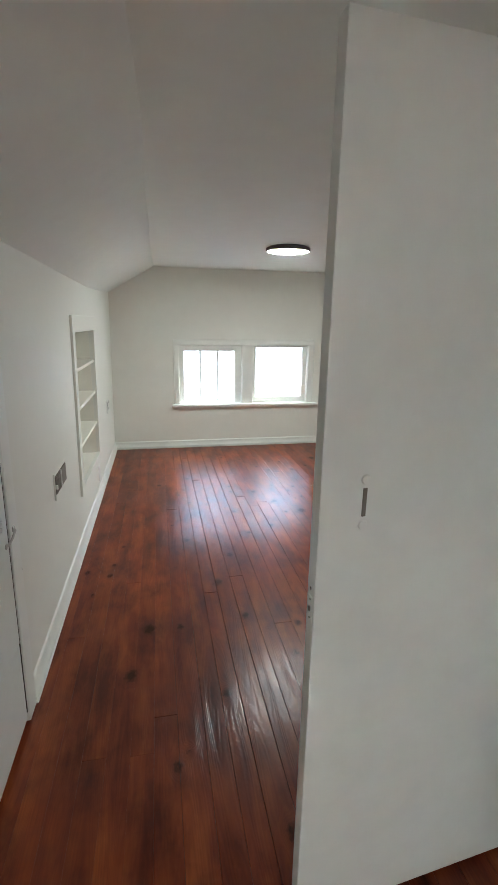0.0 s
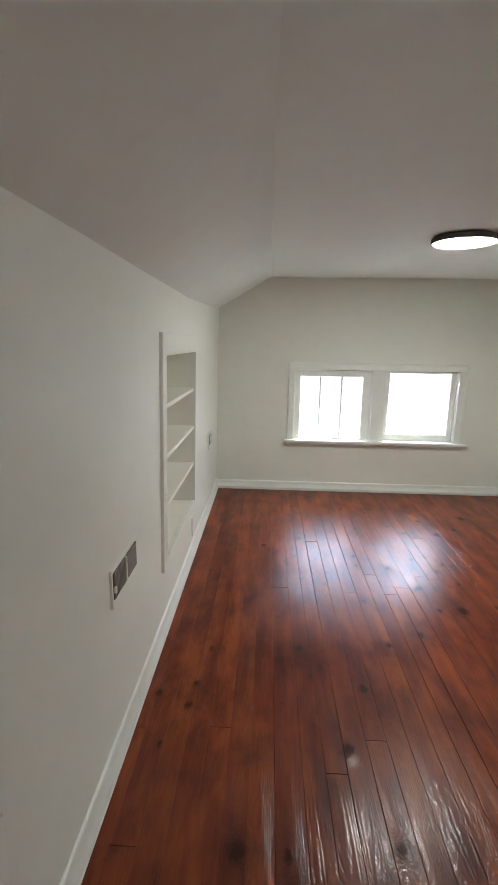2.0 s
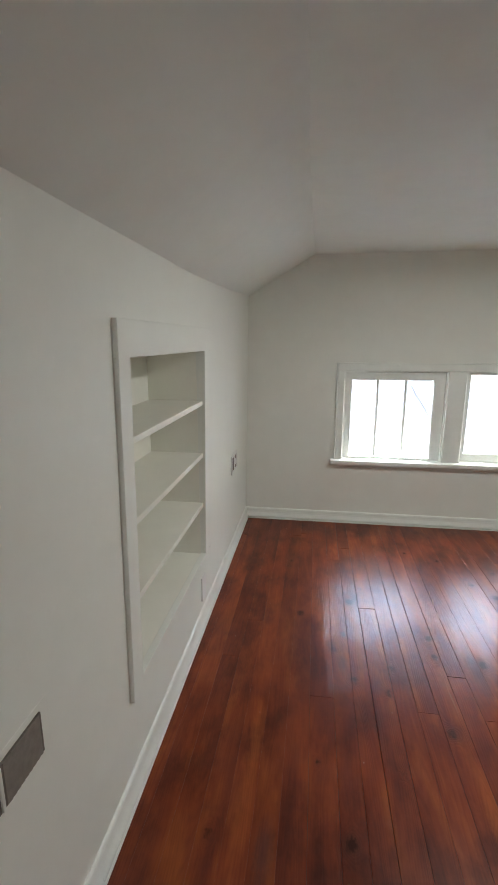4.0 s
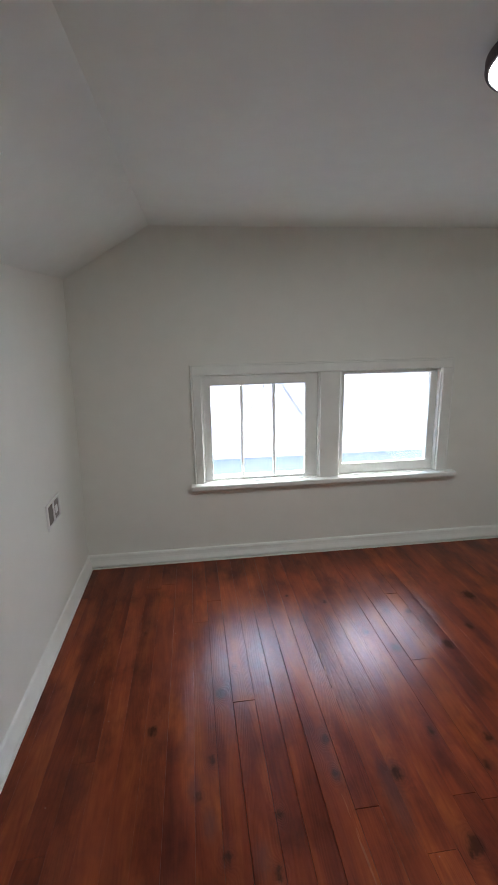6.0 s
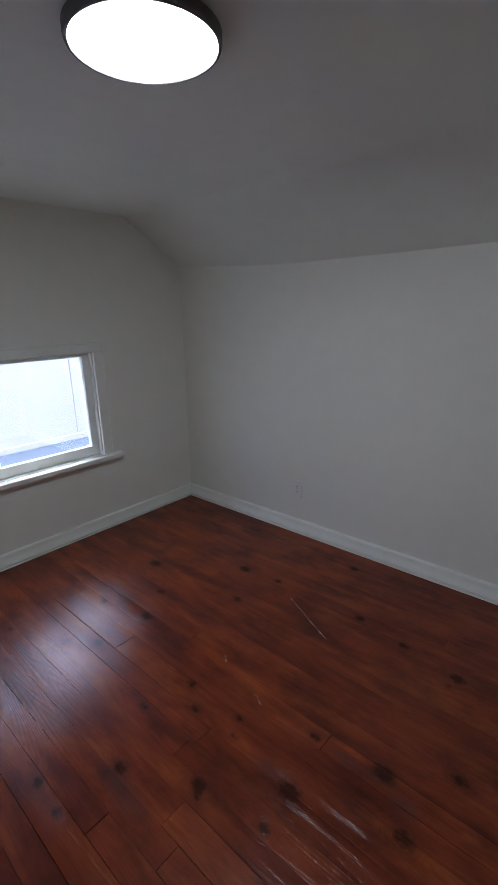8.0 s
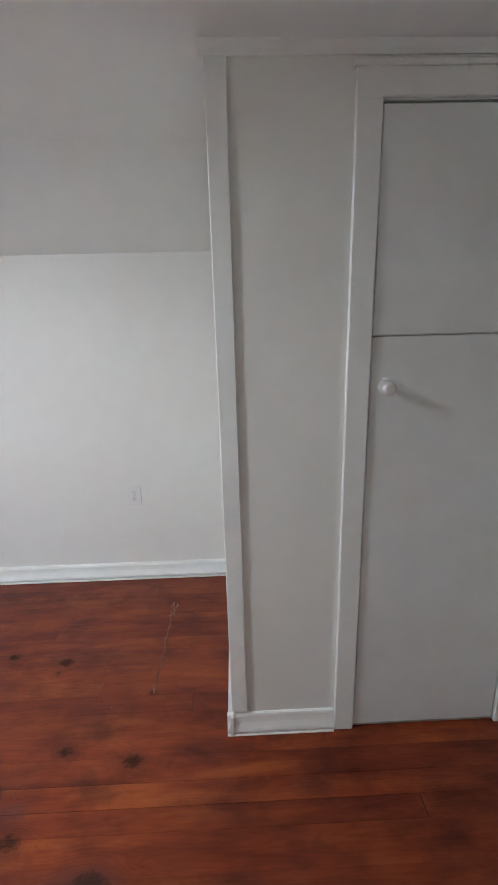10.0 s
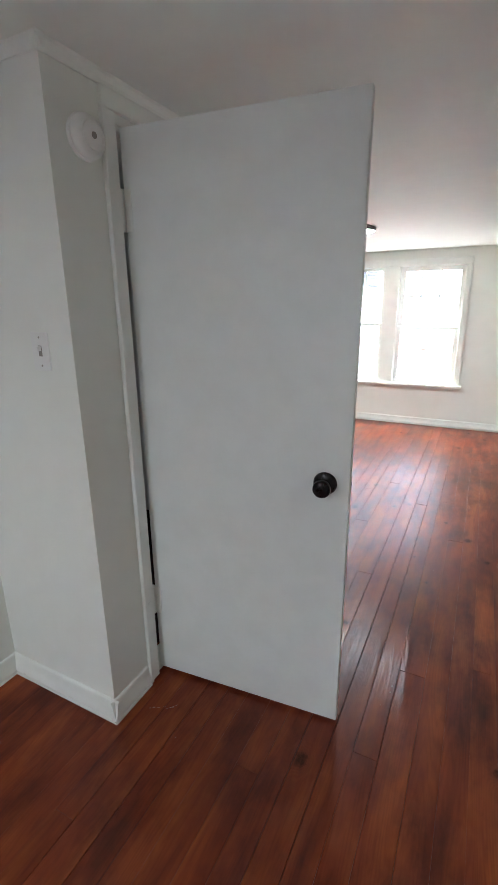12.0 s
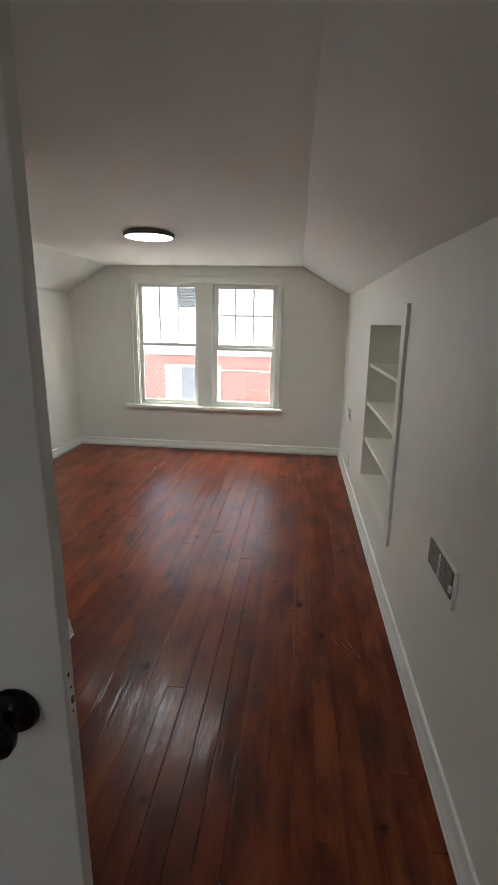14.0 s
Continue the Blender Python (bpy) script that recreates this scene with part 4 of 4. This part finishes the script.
KNOTS_FAR_NORTH = [
    (1.157, 4.526, 0.017), (1.778, 4.586, 0.018), (0.728, 4.645, 0.017), (1.58, 4.648, 0.016), (1.162, 4.669, 0.018), (2.606, 4.773, 0.018),
    (0.50, 4.803, 0.020), (2.33, 4.84, 0.022), (0.778, 4.955, 0.024), (2.582, 5.01, 0.030), (1.921, 5.107, 0.028), (0.851, 5.108, 0.012),
    (1.657, 5.12, 0.024), (2.108, 5.222, 0.022), (1.557, 5.256, 0.015), (1.854, 5.391, 0.019), (0.417, 5.418, 0.012), (1.739, 5.42, 0.013),
    (2.274, 5.492, 0.034), (1.424, 5.556, 0.015), (1.22, 5.645, 0.013)]
# greyed, rubbed patches: x, y, half width, half length
WORN = [(1.33, 4.42, 0.035, 0.14), (0.86, 4.30, 0.03, 0.06), (0.71, 4.42, 0.025, 0.06), (1.66, 3.42, 0.07, 0.12), (0.66, 4.55, 0.025, 0.05), (1.88, 3.70, 0.03, 0.05),
        (1.70, 4.10, 0.03, 0.07), (0.43, 3.55, 0.03, 0.10), (1.90, 3.92, 0.025, 0.05), (0.42, 0.25, 0.02, 0.08)]
# long joints between boards, and the ends of some boards by the number of the board
JOINT_X = [-0.03, 0.045, 0.13, 0.215, 0.30, 0.385, 0.47, 0.56, 0.663, 0.747, 0.828, 0.922, 1.005, 1.09, 1.183, 1.265, 1.349, 1.446, 1.52, 1.605, 1.687, 1.80, 1.873, 1.953]
JOINT_Y = {9: (2.926,), 10: (4.90,), 11: (0.362,), 13: (-0.297,), 16: (4.245,), 21: (5.577,)}


def plank_mesh(x0, x1, y0, y1, gap, dz, tilt, knots):
    """One board, finely divided, slightly cupped and tilted, with proud knots; it carries the distance to its knots and its worn places."""
    c = 0.00015 + gap * 0.5
    xs = np.concatenate(([x0], np.linspace(x0 + c, x1 - c, max(3, int((x1 - x0) / 0.012))), [x1]))
    ys = np.concatenate(([y0], np.linspace(y0 + c, y1 - c, max(3, int((y1 - y0) / 0.026))), [y1]))
    X, Y = np.meshgrid(xs, ys)
    near, worn = np.full(X.shape, 4.0), np.zeros(X.shape)
    for kx, ky, r in knots:
        near = np.minimum(near, np.hypot((X - kx) / r, (Y - ky) / (1.35 * r)))
    for wx, wy, a, b in WORN:
        worn = np.maximum(worn, 1 - 0.5 * np.hypot((X - wx) / a, (Y - wy) / b))
    across = (X - (x0 + x1) / 2) / (x1 - x0)
    Z = dz + tilt * across * 2 - 0.0008 * across ** 2 + 0.0009 * np.exp(-near ** 2) - 0.0004 * np.clip(worn, 0, 1)
    Z[:, (0, -1)] -= c
    Z[(0, -1), :] -= c
    nx, ny = len(xs), len(ys)
    verts = np.stack((X, Y, Z), -1).reshape(-1, 3)
    rim = [*range(nx), *(j * nx + nx - 1 for j in range(1, ny)), *(ny * nx - 1 - k for k in range(1, nx)), *(j * nx for j in range(ny - 2, 0, -1))]
    low = verts[rim].copy()
    low[:, 2] = -0.02
    i, j = np.meshgrid(np.arange(nx - 1), np.arange(ny - 1))
    q = (j * nx + i).ravel()
    faces = np.stack((q, q + 1, q + nx + 1, q + nx), -1).tolist()
    top, m = len(verts), len(rim)
    faces += [(rim[k], top + k, top + (k + 1) % m, rim[(k + 1) % m]) for k in range(m)]
    me = bpy.data.meshes.new("plank")
    me.from_pydata(np.concatenate((verts, low)).tolist(), [], faces)
    for name, values in (("knot", near), ("worn", worn)):
        me.attributes.new(name, "FLOAT", "POINT").data.foreach_set("value", np.concatenate((values.ravel(), np.full(m, 4.0 if name == "knot" else 0.0))))
    me.materials.append(FLOOR)
    me.shade_smooth()
    me.set_sharp_from_angle(angle=radians(20))
    return me


def build_floor():
    slab = structure(put("floor", boxed(-0.14, YS - 0.02, -0.16, XE + 0.14, YN + 0.02, -0.02, 0), SUBFLOOR), "red-brown varnished old pine plank floor", "floor")
    rng = random.Random(11)
    edges = list(JOINT_X)
    while edges[-1] < XE - 0.06:
        edges.append(edges[-1] + rng.choice((0.078, 0.085, 0.085, 0.092)))
    edges.append(XE + 0.02)
    knots = KNOTS_SOUTH + KNOTS_MIDDLE + KNOTS_NORTH + KNOTS_FAR_NORTH
    for _ in range(46):
        x, y = rng.uniform(0.05, 3.1), rng.uniform(-3.2, 1.6)
        if min(math.hypot(x - k[0], y - k[1]) for k in knots) > 0.22:
            knots.append((x, y, rng.uniform(0.008, 0.022)))
    for number, (x0, x1) in enumerate(zip(edges, edges[1:])):
        cuts = sorted(JOINT_Y.get(number, ()))
        if cuts:
            cuts = [cuts[0] - 2.9 - rng.random(), *cuts, cuts[-1] + 2.6 + rng.random()]
        else:
            cuts = [YS - 0.01 + rng.random() * 2.8]
            while cuts[-1] < YN:
                cuts.append(cuts[-1] + rng.uniform(1.9, 4.2))
        ends = [YS - 0.01, *[c for c in cuts if YS + 0.3 < c < YN - 0.3], YN + 0.01]
        spans = list(zip(ends, ends[1:]))
        if x0 > CX + 0.08:
            spans = [s for a, b in spans for s in ((a, min(b, 0.15)), (max(a, CN - 0.05), b)) if s[1] - s[0] > 0.05]
        for a, b in spans:
            tight = x0 < 0.55 or x0 > 2.0
            g = rng.choice((0.00003, 0.00003, 0.00005, 0.0001, 0.0003) if tight else (0.00005, 0.0001, 0.0002, 0.0003, 0.0005, 0.0007, 0.0010))
            e = rng.choice((0.0003, 0.0006, 0.0012))
            mine = [k for k in knots if x0 - 0.1 < k[0] < x1 + 0.1 and a - 0.2 < k[1] < b + 0.2]
            board = new("plank", plank_mesh(x0 + g, x1 - g, a + e, b - e, g, rng.uniform(-0.0003, 0.0001), rng.uniform(-0.0002, 0.0002), mine))
            board.parent = slab


build_floor()


# ---- marks on the floor ----
def floor_marks():
    """Dried paint flecks, a long scratch and a pale scuff, thin on the boards."""
    rng = random.Random(5)
    bm = bmesh.new()

    def blot(x, y, rx, ry, turn):
        n = 7
        ring = [bm.verts.new((x + (rx * rng.uniform(0.6, 1.2) * math.cos(a)) * math.cos(turn) - (ry * rng.uniform(0.6, 1.2) * math.sin(a)) * math.sin(turn),
                              y + (rx * rng.uniform(0.6, 1.2) * math.cos(a)) * math.sin(turn) + (ry * rng.uniform(0.6, 1.2) * math.sin(a)) * math.cos(turn), 0.0007)) for a in (2 * math.pi * k / n for k in range(n))]
        bm.faces.new(ring)

    def trail(p, q, count, spread, size, stretch):
        t = math.atan2(q[1] - p[1], q[0] - p[0])
        for k in range(count):
            u = (k + rng.random()) / count
            s = size * rng.uniform(0.4, 1.3)
            blot(lerp(p[0], q[0], u) + rng.gauss(0, spread), lerp(p[1], q[1], u) + rng.gauss(0, spread), s * stretch, s, t + rng.gauss(0, 0.1))

    trail((2.525, 4.625), (2.373, 4.306), 22, 0.0015, 0.0018, 9)
    trail((2.94, 3.308), (2.80, 3.318), 7, 0.008, 0.0025, 3)
    trail((1.99, 4.60), (1.96, 4.56), 5, 0.008, 0.0018, 6)
    trail((1.91, 4.35), (1.89, 4.31), 4, 0.006, 0.0022, 4)
    trail((1.66, 3.47), (1.63, 3.44), 3, 0.003, 0.004, 2.5)
    trail((0.70, 1.25), (0.66, 1.02), 5, 0.006, 0.0028, 2)
    trail((1.50, 1.66), (1.40, 1.60), 9, 0.004, 0.0013, 6)
    trail((0.21, -0.04), (0.16, 0.08), 10, 0.004, 0.0016, 5)
    for _ in range(55):
        blot(rng.uniform(0.05, 3.1), rng.uniform(-3.2, 6.1), rng.uniform(0.001, 0.0032), rng.uniform(0.001, 0.0025), rng.uniform(0, 3))
    put("paint_flecks", bm, FLECK)
    bm = bmesh.new()
    trail((2.92, 3.305), (2.78, 3.318), 16, 0.010, 0.0035, 5)
    trail((2.80, 3.318), (2.33, 3.327), 46, 0.0025, 0.002, 14)
    trail((0.27, -0.05), (0.19, 0.10), 12, 0.007, 0.003, 6)
    put("floor_scuffs", bm, SCUFF)
    bm = bmesh.new()
    trail((1.155, 4.44), (1.172, 4.20), 5, 0.0015, 0.0024, 22)
    trail((1.27, 5.12), (1.265, 4.86), 5, 0.0015, 0.002, 22)
    trail((1.78, 4.80), (1.782, 4.67), 3, 0.002, 0.002, 14)
    put("bare_splinters", bm, RAWWOOD)
    tagged(scene.objects["bare_splinters"], "bare orange splinters where the floor varnish has lifted", "splinters", kind="stuff")
    tagged(scene.objects["floor_scuffs"], "dull rubbed scuff marks on the red floorboards", "scuff marks", kind="stuff")
    tagged(scene.objects["paint_flecks"], "pale dried paint flecks and scratches on the floorboards", "paint flecks", kind="stuff")


floor_marks()
